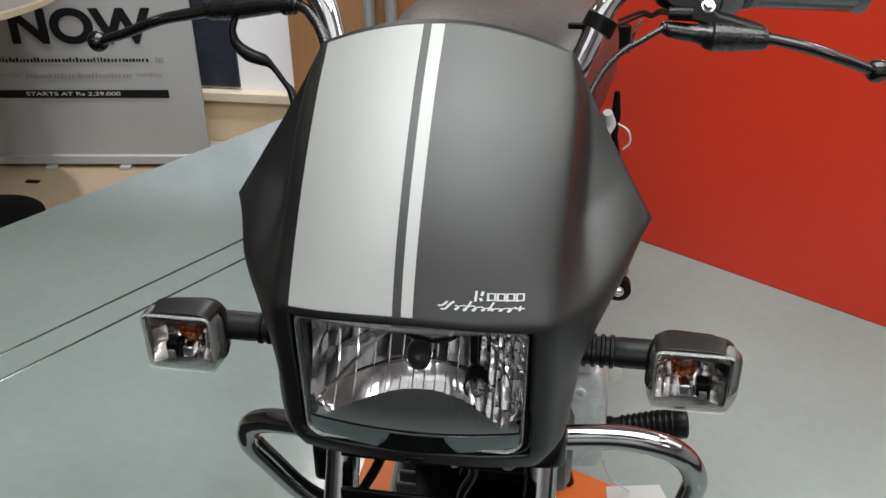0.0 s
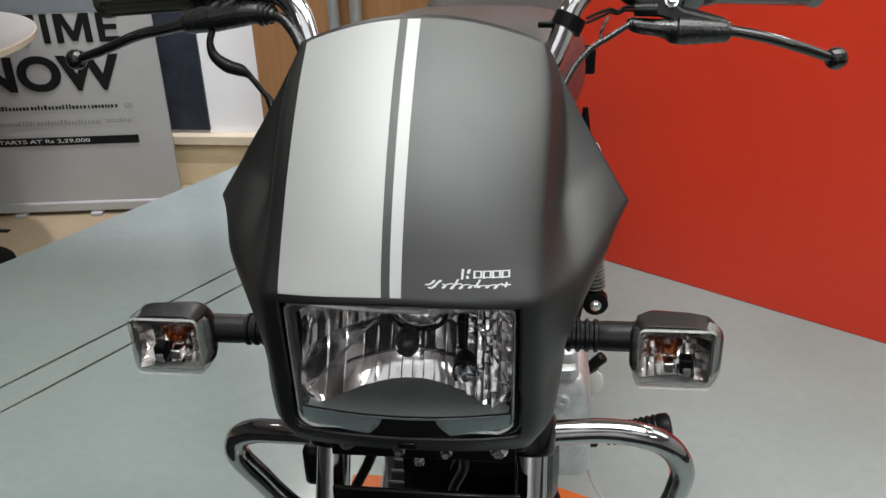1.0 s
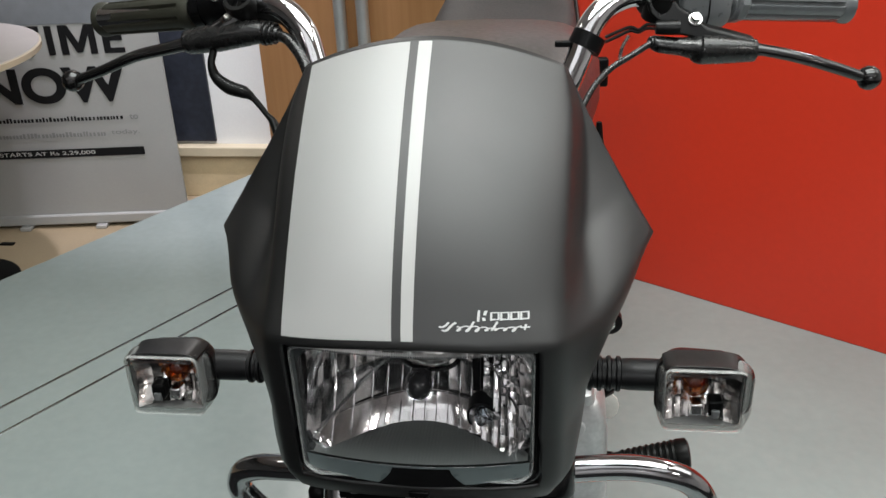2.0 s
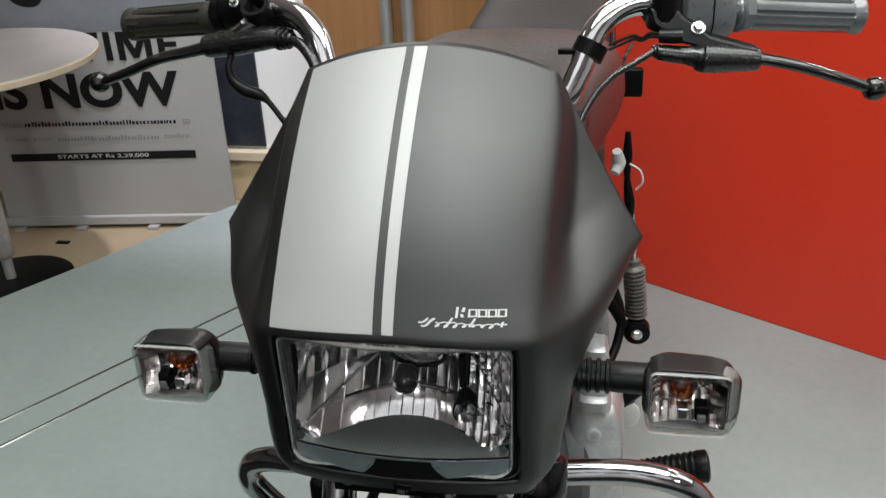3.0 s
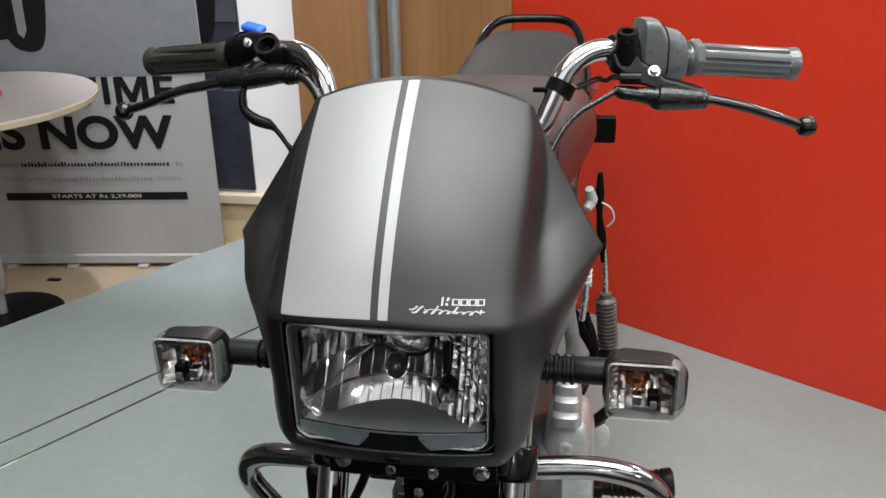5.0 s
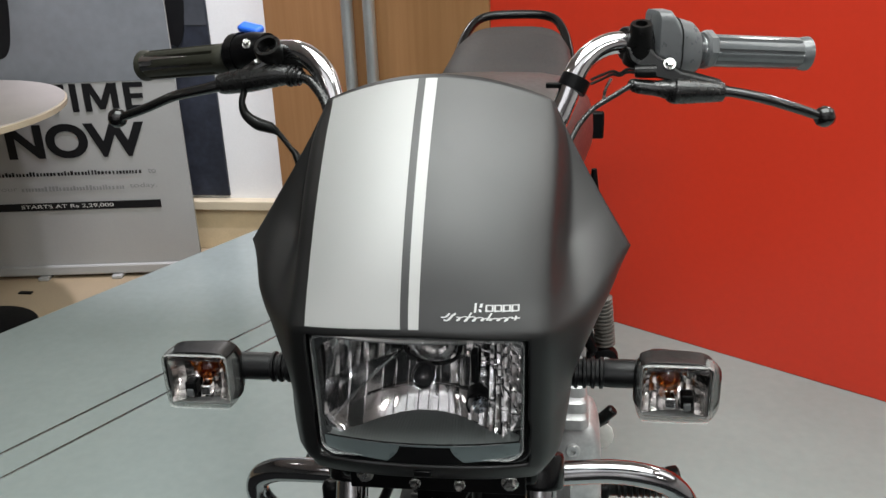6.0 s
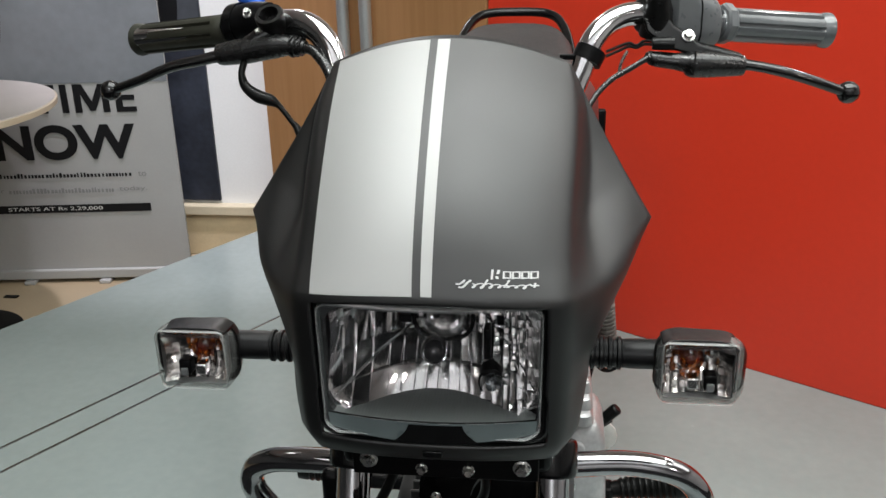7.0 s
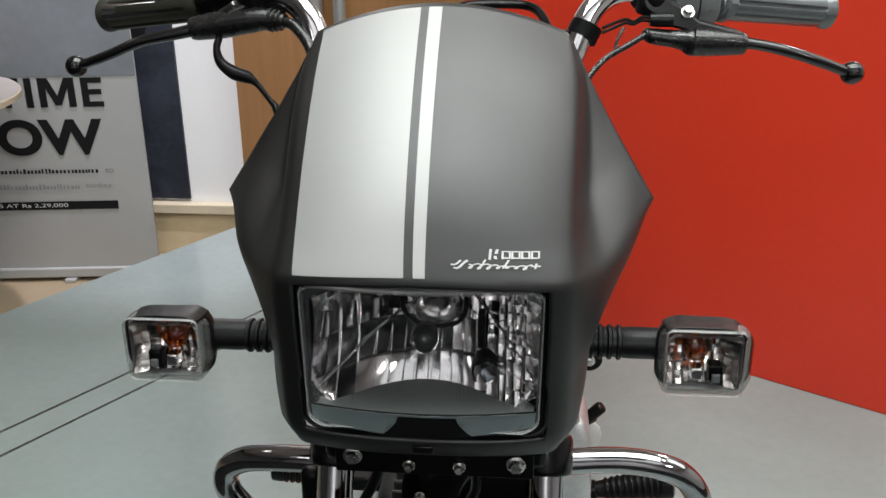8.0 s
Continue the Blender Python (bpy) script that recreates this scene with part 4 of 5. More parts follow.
part("collar", turned([(0.0175, 0.045), (0.0195, 0.047), (0.0195, 0.054), (0.0175, 0.056)], m, 8), M_GREY, thr)
# right lever perch with mirror boss
def plate(outline, y0, y1, lean=0.0):
    """A flat cast plate: outline of (x, z), between two depths."""
    return rings([[Vector((x, y0 + lean * (z - 1.05), z)) for x, z in outline], [Vector((x, y1 + lean * (z - 1.05), z)) for x, z in outline]])


perch = part("lever_perch", plate([(0.17, 1.069), (0.1945, 1.068), (0.199, 1.0615), (0.208, 1.057), (0.2225, 1.046), (0.243, 1.041), (0.263, 1.0355), (0.263, 1.031), (0.236, 1.035), (0.214, 1.037), (0.197, 1.041), (0.189, 1.048), (0.18, 1.052), (0.1735, 1.057)], -0.006, 0.012, 0.25), M_PERCH, bike, "black cast front brake lever perch", bevel=0.0025)
part("clamp", tube([(0.168, 0.012, 1.07), (0.192, 0.0235, 1.069)], 0.0165, 20, 1), M_PERCH, perch, bevel=0.002)
part("mirror_boss", turned([(0.0165, -0.026), (0.0145, -0.012), (0.0112, 0.004), (0.0106, 0.012), (0.0098, 0.0135), (0.0062, 0.0135), (0.0056, 0.004), (0.001, 0.004)], along((0.184, 0.006, 1.078), (0.184, 0.0, 1.1)), 28), M_PERCH, perch, "empty threaded mirror boss")
part("pivot_bolt", bolt((0.2115, -0.006, 1.053), (0.05, -0.75, 0.66), 0.0046, 0.005), M_STEEL, perch, "bright pivot bolt")
part("switch_sleeve", tube([(0.179, -0.008, 1.047), (0.184, -0.008, 1.047), (0.199, -0.008, 1.0468)], [0.0055, 0.0062, 0.0062], 14, 1), M_PERCH, perch, "small black brake switch sleeve")
part("lever_cover", tube([(0.1745, -0.009, 1.0345), (0.1775, -0.008, 1.034), (0.184, -0.008, 1.0325), (0.2, -0.008, 1.0305), (0.211, -0.0075, 1.0295), (0.2175, -0.007, 1.028), (0.232, -0.006, 1.0275), (0.252, -0.004, 1.0265), (0.263, -0.003, 1.0255), (0.2655, -0.003, 1.0253)], [0.005, 0.0072, 0.0085, 0.009, 0.0115, 0.0152, 0.0148, 0.0128, 0.0112, 0.0085], 20, squash=0.85), M_BOOT, bike, "black rubber boot over the brake lever pivot")
part("brake_lever", tube([(0.255, -0.003, 1.0265), (0.272, -0.006, 1.026), (0.3, -0.008, 1.0205), (0.33, -0.006, 1.011), (0.354, -0.002, 1.002)], [0.0085, 0.0065, 0.0068, 0.0066, 0.0062], 14, squash=0.75), M_LEVER, bike, "curved glossy black brake lever")
part("lever_ball", turned([(0.0005, -0.0105), (0.006, -0.0088), (0.0098, -0.004), (0.0105, 0), (0.0098, 0.004), (0.006, 0.0088), (0.0005, 0.0105)], along((0.3615, 0, 1.0), (0.4, 0.01, 0.985)), 20), M_LEVER, bike, "round ball end of the lever")
part("brake_cable", tube([(0.176, -0.009, 1.034), (0.16, -0.016, 1.0255), (0.139, -0.026, 1.014), (0.122, -0.042, 0.995), (0.108, -0.07, 0.962), (0.098, -0.1, 0.91)], 0.0027, 12), M_BOOT, bike, "black sheathed cable running into the fairing")
for k in range(2):
    part("switch_wire", tube([(0.182, -0.007, 1.0485 - 0.003 * k), (0.172, -0.006, 1.049 - 0.003 * k), (0.165, -0.007, 1.045 - 0.002 * k), (0.158, -0.006, 1.047 - 0.003 * k), (0.148, -0.008, 1.044 - 0.004 * k), (0.137, -0.012, 1.04 - 0.004 * k)], 0.0014, 8), M_RUBBER, bike)
part("wire_clip", tube([(0.157, -0.006, 1.04), (0.152, -0.007, 1.03), (0.15, -0.008, 1.02)], 0.0016, 8), M_STEEL, bike)
part("cable_strap", tube([(0.118, -0.02, 1.032), (0.1235, -0.0152, 1.043)], 0.0145, 18, 1), M_BLACK, bike, "black strap round the handlebar tube")
part("strap_tail", box(0.094, 0.112, -0.026, -0.02, 1.035, 1.04), M_BLACK, bike, bevel=0.001)

# left controls
switch = part("switch_pod", tube([(-0.194, 0.022, 1.065), (-0.214, 0.031, 1.063), (-0.239, 0.043, 1.057)], [0.019, 0.0205, 0.0195], 20), M_BLACK, bike, "black switch pod with buttons")
part("pod_ring", tube([(-0.226, 0.038, 1.06), (-0.236, 0.042, 1.058)], 0.0225, 22, 1), M_BLACK_GLOSS, switch)
part("blue_button", box(-0.015, 0.013, -0.007, 0.007, -0.003, 0.005, Matrix.Translation((-0.22, 0.052, 1.0825)) @ pose(0, 0, 0, 20, 8, -22)), M_BLUE, switch, "bright blue switch", bevel=0.003)
part("mirror_boss", turned([(0.012, -0.02), (0.0145, 0.006), (0.0145, 0.013), (0.0135, 0.015), (0.0098, 0.015), (0.009, 0.002), (0.001, 0.002)], along((-0.186, 0.006, 1.064), (-0.188, -0.01, 1.085)), 28), M_PERCH, switch, "empty threaded mirror boss")
part("pod_screw", bolt((-0.213, 0.012, 1.074), (0, -0.7, 0.7), 0.0036), M_STEEL, switch)
perch2 = part("lever_perch", tube([(-0.184, 0.012, 1.062), (-0.192, 0.006, 1.054), (-0.2, 0.0, 1.048), (-0.21, -0.002, 1.044)], [0.015, 0.014, 0.013, 0.0115], 16), M_LEVER, bike, "black clutch lever perch")
part("pivot_bolt", bolt((-0.197, -0.004, 1.056), (0, -0.5, 0.86), 0.0045), M_STEEL, perch2, "bright pivot bolt")
part("lever_cover", tube([(-0.15, -0.012, 1.045), (-0.166, -0.008, 1.046), (-0.184, -0.005, 1.045), (-0.21, -0.003, 1.041), (-0.236, -0.002, 1.037), (-0.242, -0.002, 1.036)], [0.007, 0.0105, 0.0135, 0.0145, 0.0125, 0.011], 18, squash=0.9), M_BOOT, bike, "black rubber boot over the clutch lever pivot")
for k in range(3):
    part("boot_ring", tube([(-0.153 - 0.0045 * k, -0.011 + 0.001 * k, 1.0455), (-0.1555 - 0.0045 * k, -0.0105 + 0.001 * k, 1.0457)], 0.0095 + 0.0008 * k, 16, 1), M_BOOT, bike)
part("clutch_lever", tube([(-0.236, -0.003, 1.0365), (-0.258, -0.006, 1.032), (-0.29, -0.008, 1.0255), (-0.325, -0.006, 1.012), (-0.354, -0.002, 1.002)], [0.0085, 0.0075, 0.007, 0.0066, 0.0062], 14, squash=0.75), M_LEVER, bike, "curved glossy black clutch lever")
part("lever_ball", turned([(0.0005, -0.0105), (0.006, -0.0088), (0.0098, -0.004), (0.0105, 0), (0.0098, 0.004), (0.006, 0.0088), (0.0005, 0.0105)], along((-0.3615, 0, 1.0), (-0.4, 0.01, 0.985)), 20), M_LEVER, bike, "round ball end of the lever")
part("clutch_cable", tube([(-0.152, -0.012, 1.045), (-0.138, -0.02, 1.04), (-0.12, -0.04, 1.02), (-0.108, -0.07, 0.98), (-0.1, -0.1, 0.92)], 0.005, 12), M_BOOT, bike, "sheathed clutch cable running into the fairing")
for k in range(3):
    part("wire", tube([(-0.186, 0.01, 1.056 + 0.002 * k), (-0.165, 0.004, 1.056 + 0.002 * k), (-0.145, -0.002, 1.05), (-0.128 + 0.003 * k, -0.02, 1.025), (-0.12, -0.05, 0.98)], 0.0025, 8), M_RUBBER, bike)
part("switch_lead", tube([(-0.214, -0.01, 1.03), (-0.2155, -0.016, 1.02), (-0.212, -0.018, 1.008), (-0.2, -0.02, 0.999), (-0.187, -0.021, 0.995), (-0.178, -0.022, 0.989), (-0.166, -0.026, 0.975), (-0.159, -0.03, 0.967), (-0.15, -0.05, 0.95)], [0.0034, 0.0034, 0.005, 0.0066, 0.006, 0.0029, 0.0026, 0.004, 0.0028], 12), M_RUBBER, bike, "black switch lead with a lumpy sleeve")

# ---- crash guard ----
GUARD_R = [(0.085, -0.11, 0.645), (0.116, -0.105, 0.6465), (0.167, -0.1, 0.648), (0.205, -0.1, 0.644), (0.231, -0.098, 0.631), (0.247, -0.095, 0.605), (0.248, -0.09, 0.575), (0.235, -0.07, 0.51), (0.19, -0.03, 0.42), (0.12, 0.02, 0.36)]
GUARD_L = [(-0.08, -0.145, 0.663), (-0.12, -0.14, 0.661), (-0.16, -0.132, 0.655), (-0.19, -0.122, 0.645), (-0.211, -0.112, 0.627), (-0.2175, -0.105, 0.6), (-0.206, -0.09, 0.56), (-0.175, -0.055, 0.476), (-0.12, 0.0, 0.386)]
for path in (GUARD_R, GUARD_L):
    part("crash_guard", tube(path, 0.0127, 20), M_GUARD, bike, "bent chrome crash guard loop")

# ---- tank, seat, rail ----
def body_loop(y, w, zc, h, tuck=0.7, square=0.65, n=28):
    pts = []
    for k in range(n):
        a = 2 * math.pi * k / n
        c, s = math.cos(a), math.sin(a)
        x = w * math.copysign(abs(c) ** square, c) * (1 if s > -0.1 else 1 - (1 - tuck) * min(1, -s))
        pts.append(Vector((x, y, zc + h * math.copysign(abs(s) ** 0.75, s))))
    return pts


TANK = ((0.0, 0.05, 0.86, 0.06), (0.03, 0.085, 0.868, 0.09), (0.1, 0.112, 0.876, 0.1), (0.22, 0.135, 0.878, 0.1), (0.36, 0.15, 0.868, 0.095), (0.48, 0.155, 0.855, 0.09), (0.56, 0.13, 0.84, 0.08), (0.6, 0.08, 0.82, 0.06))
part("fuel_tank", rings([body_loop(*row, 0.55, 0.5) for row in TANK]), M_TANK, bike, "dark glossy fuel tank")
part("seat", rings([body_loop(0.24, 0.07, 0.88, 0.05, 0.95), body_loop(0.27, 0.1, 0.88, 0.072, 0.95), body_loop(0.4, 0.118, 0.868, 0.078, 0.95), body_loop(0.62, 0.124, 0.83, 0.06, 0.95), body_loop(0.8, 0.127, 0.844, 0.058, 0.95), body_loop(1.0, 0.12, 0.862, 0.05, 0.95), body_loop(1.1, 0.105, 0.868, 0.043, 0.95), body_loop(1.14, 0.065, 0.864, 0.028, 0.95)]), M_SEAT, bike, "matt black ridged vinyl seat")
part("grab_rail", tube([(0.128, 0.9, 0.815), (0.122, 1.02, 0.848), (0.104, 1.12, 0.897), (0.072, 1.175, 0.919), (0, 1.185, 0.923), (-0.072, 1.175, 0.919), (-0.104, 1.12, 0.897), (-0.122, 1.02, 0.848), (-0.128, 0.9, 0.815)], 0.0095, 14), M_BLACK_GLOSS, bike, "black tubular grab rail behind the seat")
part("tail", rings([body_loop(0.7, 0.1, 0.77, 0.05), body_loop(0.95, 0.1, 0.8, 0.05), body_loop(1.2, 0.06, 0.84, 0.035)]), M_TANK, bike, "dark tail panel")
for sx in (1, -1):
    part("side_panel", rings([[Vector((sx * x, y, z)) for x, y, z in ((0.1, 0.42, 0.79), (0.13, 0.45, 0.78), (0.13, 0.47, 0.62), (0.1, 0.44, 0.6))], [Vector((sx * x, y, z)) for x, y, z in ((0.1, 0.72, 0.77), (0.12, 0.72, 0.76), (0.12, 0.66, 0.58), (0.1, 0.66, 0.57))]]), M_TANK, bike, "dark side panel", bevel=0.008)

# ---- frame and engine ----
M_STAY = material("grey_stay_paint", (0.17, 0.165, 0.165), 0.35, vary=0.15, bump=0.1)
M_DARK_ALLOY = material("black_engine_paint", (0.035, 0.035, 0.036), 0.4, vary=0.2, bump=0.1)
part("frame_tube", tube([(0, -0.1, 0.82), (0, 0.0, 0.6), (0, 0.06, 0.42), (0, 0.1, 0.32)], 0.018, 16), M_BLACK, bike, "black frame down tube")
part("frame_spine", tube([(0, -0.1, 0.84), (0, 0.2, 0.78), (0, 0.6, 0.72)], 0.024, 16), M_BLACK, bike)
for sx in (1, -1):
    part("frame_rail", tube([(sx * 0.1, 0.4, 0.72), (sx * 0.115, 0.7, 0.74), (sx * 0.11, 1.05, 0.8)], 0.013, 12), M_BLACK, bike)
engine = part("engine", box(-0.105, 0.1, 0.08, 0.45, 0.25, 0.46), M_DARK_ALLOY, bike, "dark cast engine with fins and covers", bevel=0.025)
part("cylinder", rings([[Vector((x * 0.055, -0.02 + 0.12 * f + z * 0.02, 0.42 + z * 0.05)) for x, z in rounded_rect(2, 2, 0.4, 4)] for f in (0, 1)]), M_DARK_ALLOY, engine)
for k in range(7):
    part("fin", box(-0.075, 0.075, -0.045 + 0.02 * k, -0.04 + 0.02 * k, 0.35, 0.5), M_DARK_ALLOY, engine, bevel=0.002)
head = part("cylinder_head", rings([[Vector((CX + x * w, -0.062 + dy, z + y * 0.006)) for x, y in rounded_rect(2, 2, 0.5, 4)] for z, w, dy in ((0.43, 0.05, 0.02), (0.46, 0.056, 0.005), (0.58, 0.054, 0.0), (0.63, 0.04, 0.012), (0.65, 0.028, 0.02))]), M_BLACK_GLOSS, engine, "glossy black cylinder head behind the fork")
part("head_cover", turned([(0.03, -0.03), (0.032, 0.0), (0.028, 0.008), (0.01, 0.01), (0.001, 0.01)], along((CX - 0.008, -0.06, 0.6), (CX - 0.008, -0.2, 0.64)), 28), M_BLACK_GLOSS, engine, "round black cover with bolts")
for x, z in ((-0.034, 0.575), (0.02, 0.57), (-0.03, 0.635), (0.022, 0.632), (0.044, 0.6), (0.05, 0.545)):
    part("bolt", bolt((CX + x, -0.074, z), (0, -1, 0.25), 0.0042), M_STEEL, engine, "bright zinc bolt")
part("breather_hose", tube([(CX + 0.045, -0.08, 0.68), (CX + 0.058, -0.1, 0.63), (CX + 0.052, -0.09, 0.57), (CX + 0.03, -0.05, 0.52)], 0.006, 12), M_RUBBER, engine, "black rubber hose")
part("side_cover", turned([(0.1, -0.03), (0.105, 0.0), (0.1, 0.02), (0.085, 0.028), (0.03, 0.03), (0.001, 0.03)], along((0.1, 0.26, 0.36), (0.2, 0.26, 0.36)), 36), M_DARK_ALLOY, engine, "round cast side cover")
def casting(rows, label=""):
    """Cast block from rows of (z, x0, x1, y0, y1), round at the corners."""
    loops = []
    for z, x0, x1, y0, y1 in rows:
        loops.append([Vector(((x0 + x1) / 2 + x, (y0 + y1) / 2 + y, z)) for x, y in rounded_rect(x1 - x0, y1 - y0, 0.3 * min(x1 - x0, y1 - y0), 4)])
    return part("casting", rings(loops), M_ALLOY, engine, label)


casting([(0.33, 0.09, 0.175, 0.2, 0.33), (0.44, 0.095, 0.172, 0.2, 0.33), (0.468, 0.1, 0.168, 0.203, 0.32), (0.488, 0.103, 0.162, 0.208, 0.31), (0.494, 0.108, 0.155, 0.214, 0.3)], "silver cast engine cover")
for k in range(4):
    casting([(0.494 + 0.019 * k, 0.108 + 0.002 * k, 0.153 - 0.002 * k, 0.204 + 0.012 * k, 0.29), (0.508 + 0.019 * k, 0.109 + 0.002 * k, 0.151 - 0.002 * k, 0.206 + 0.012 * k, 0.29), (0.5125 + 0.019 * k, 0.112 + 0.002 * k, 0.147 - 0.002 * k, 0.212 + 0.012 * k, 0.29)], "stepped silver cover")
part("bolt", turned([(0.0105, -0.004), (0.0105, 0.003), (0.009, 0.0042), (0.004, 0.0042), (0.003, 0.0015), (0.001, 0.0015)], along((0.131, 0.201, 0.461), (0.131, 0.1, 0.468)), 24), M_ALLOY, engine, "round recessed bolt")
part("bolt", bolt((0.122, 0.198, 0.4), (0, -1, 0), 0.007), M_STEEL, engine)
for pts, r in (([(0.138, 0.36, 0.715), (0.13, 0.32, 0.67), (0.122, 0.3, 0.635), (0.1, 0.29, 0.575), (0.09, 0.28, 0.53)], 0.012), ([(0.122, 0.31, 0.645), (0.13, 0.3, 0.61), (0.136, 0.29, 0.57), (0.135, 0.28, 0.53)], 0.011)):
    part("engine_stay", tube(pts, r, 12, squash=0.6), M_STAY, engine, "grey cast engine stay")
part("exhaust_pipe", tube([(-0.02, -0.04, 0.42), (-0.03, -0.11, 0.4), (-0.07, -0.11, 0.3), (-0.11, 0.0, 0.22), (-0.14, 0.3, 0.2), (-0.16, 0.9, 0.26)], 0.019, 16), M_CHROME, bike, "chrome exhaust pipe")
part("shift_lever", tube([(0.13, 0.42, 0.34), (0.15, 0.37, 0.38), (0.168, 0.35, 0.41)], 0.006, 10), M_STEEL, bike, "steel gear lever")
part("shift_rubber", tube([(0.167, 0.35, 0.41), (0.193, 0.348, 0.438), (0.195, 0.348, 0.44)], [0.009, 0.0095, 0.007], 14, 1), M_RUBBER, bike, "black gear lever rubber")
part("pale_tab", turned([(0.012, -0.004), (0.017, -0.003), (0.018, 0), (0.017, 0.003), (0.012, 0.004)], along((0.181, 0.377, 0.371), (0.181, 0.2, 0.41)) @ Matrix.Diagonal((1, 1.25, 1, 1)), 10), material("pale_plastic", (0.5, 0.5, 0.47), 0.4), bike, "pale oval plastic tab")
part("tab_stem", tube([(0.155, 0.37, 0.375), (0.168, 0.365, 0.395), (0.185, 0.36, 0.412)], 0.006, 10), M_BLACK, bike)
spiral = [(0.149 + 0.0062 * math.cos(a), 0.5 + 0.0062 * math.sin(a), 0.585 + 0.057 * a / (12 * math.pi)) for a in np.linspace(0, 12 * math.pi, 84)]
part("white_coil", tube(spiral, 0.0031, 6, 1), material("white_plastic", (0.6, 0.6, 0.58), 0.4), bike, "white spiral wrapped cable")
part("pale_rod", tube([(0.149, 0.5, 0.6), (0.147, 0.5, 0.56), (0.143, 0.5, 0.52)], 0.006, 10), M_STEEL, bike)
part("foil_lead", tube([(0.151, 0.5, 0.63), (0.146, 0.5, 0.66), (0.14, 0.5, 0.68), (0.132, 0.5, 0.695), (0.124, 0.48, 0.72)], [0.004, 0.0065, 0.0045, 0.0065, 0.0045], 10), M_STEEL, bike, "crinkled silver lead")
part("tag_wire", tube([(0.165, 0.36, 0.36), (0.172, 0.37, 0.24), (0.2, 0.43, 0.1), (0.243, 0.49, 0.012)], 0.0016, 8), M_MARK, bike, "thin pale wire to the card")
part("stand_bracket", tube([(0.126, 0.55, 0.51), (0.14, 0.55, 0.48), (0.158, 0.55, 0.45), (0.168, 0.55, 0.43)], 0.0095, 10, squash=0.7), M_BLACK, bike, "black angled bracket")


def footpeg(sx):
    prof = [(0.006, 0.0), (0.012, 0.002), (0.0135, 0.014)]
    for k in range(9):
        s = 0.016 + 0.009 * k
        r = 0.0145 + 0.0009 * k
        prof += [(r, s), (r + 0.002, s + 0.0015), (r + 0.002, s + 0.0045), (r, s + 0.006)]
    prof += [(0.024, 0.098), (0.0245, 0.112), (0.02, 0.115), (0.001, 0.115)]
    part("footpeg", turned(prof, along((sx * 0.185, 0.3, 0.325), (sx * 0.3, 0.31, 0.338)), 20), M_RUBBER, bike, "ribbed black rubber footpeg")
    part("peg_bracket", box(min(sx * 0.11, sx * 0.19), max(sx * 0.11, sx * 0.19), 0.285, 0.315, 0.312, 0.335), M_BLACK, bike, bevel=0.005)


footpeg(1)
footpeg(-1)
M_COIL = material("coil_rubber", (0.07, 0.062, 0.055), 0.4, vary=0.2)
# rear damper with bellows, and the hanging lead above it
for sx in (1, -1):
    prof = [(0.008, 0)]
    for k in range(13):
        s = 0.004 + 0.0077 * k
        prof += [(0.0155, s), (0.0195, s + 0.0022), (0.0195, s + 0.0045), (0.0155, s + 0.0066)]
    prof += [(0.012, 0.107), (0.012, 0.116), (0.008, 0.117)]
    damper = part("damper", turned(prof, along((sx * 0.193, 0.64, 0.392), (sx * 0.183, 0.64, 0.5)), 22), M_COIL, bike, "coiled black rear damper")
    part("damper_eye", turned([(0.02, -0.012), (0.023, -0.01), (0.023, 0.01), (0.02, 0.012)], along((sx * 0.194, 0.63, 0.372), (sx * 0.194, 0.53, 0.372)), 24), M_BLACK, damper)
    part("damper_bolt", bolt((sx * 0.194, 0.615, 0.372), (0, -1, 0.1), 0.0075), M_STEEL, damper, "bright bolt")
    part("damper_rod", tube([(sx * 0.183, 0.64, 0.508), (sx * 0.178, 0.64, 0.58), (sx * 0.172, 0.64, 0.62)], 0.005, 10), M_STEEL, damper)
    part("damper_sleeve", tube([(sx * 0.176, 0.64, 0.57), (sx * 0.17, 0.64, 0.62), (sx * 0.165, 0.64, 0.66), (sx * 0.164, 0.64, 0.7), (sx * 0.163, 0.64, 0.74)], [0.005, 0.009, 0.005, 0.0085, 0.0045], 12), M_BLACK, damper, "lumpy black sleeve")
part("tie_ring", tube([(0.168, 0.625, 0.69), (0.185, 0.622, 0.68), (0.19, 0.622, 0.66), (0.18, 0.625, 0.645)], 0.0018, 8), M_MARK, bike, "clear plastic tie")
part("white_connector", tube([(0.144, 0.5, 0.722), (0.15, 0.51, 0.735), (0.147, 0.5, 0.757)], [0.008, 0.011, 0.007], 12), M_MARK, bike, "white plastic connector")
part("reflector_stay", tube([(0.1, 1.06, 0.8), (0.135, 1.0, 0.765), (0.166, 0.963, 0.74)], 0.004, 8, 3), M_BLACK, bike)
part("side_reflector", box(0.142, 0.19, 0.945, 0.962, 0.705, 0.762), M_BLACK, bike, "small square black reflector", bevel=0.005)
part("stay", tube([(0.148, 0.6, 0.48), (0.165, 0.62, 0.41), (0.16, 0.6, 0.36), (0.14, 0.55, 0.33)], 0.008, 10), M_BLACK, bike)


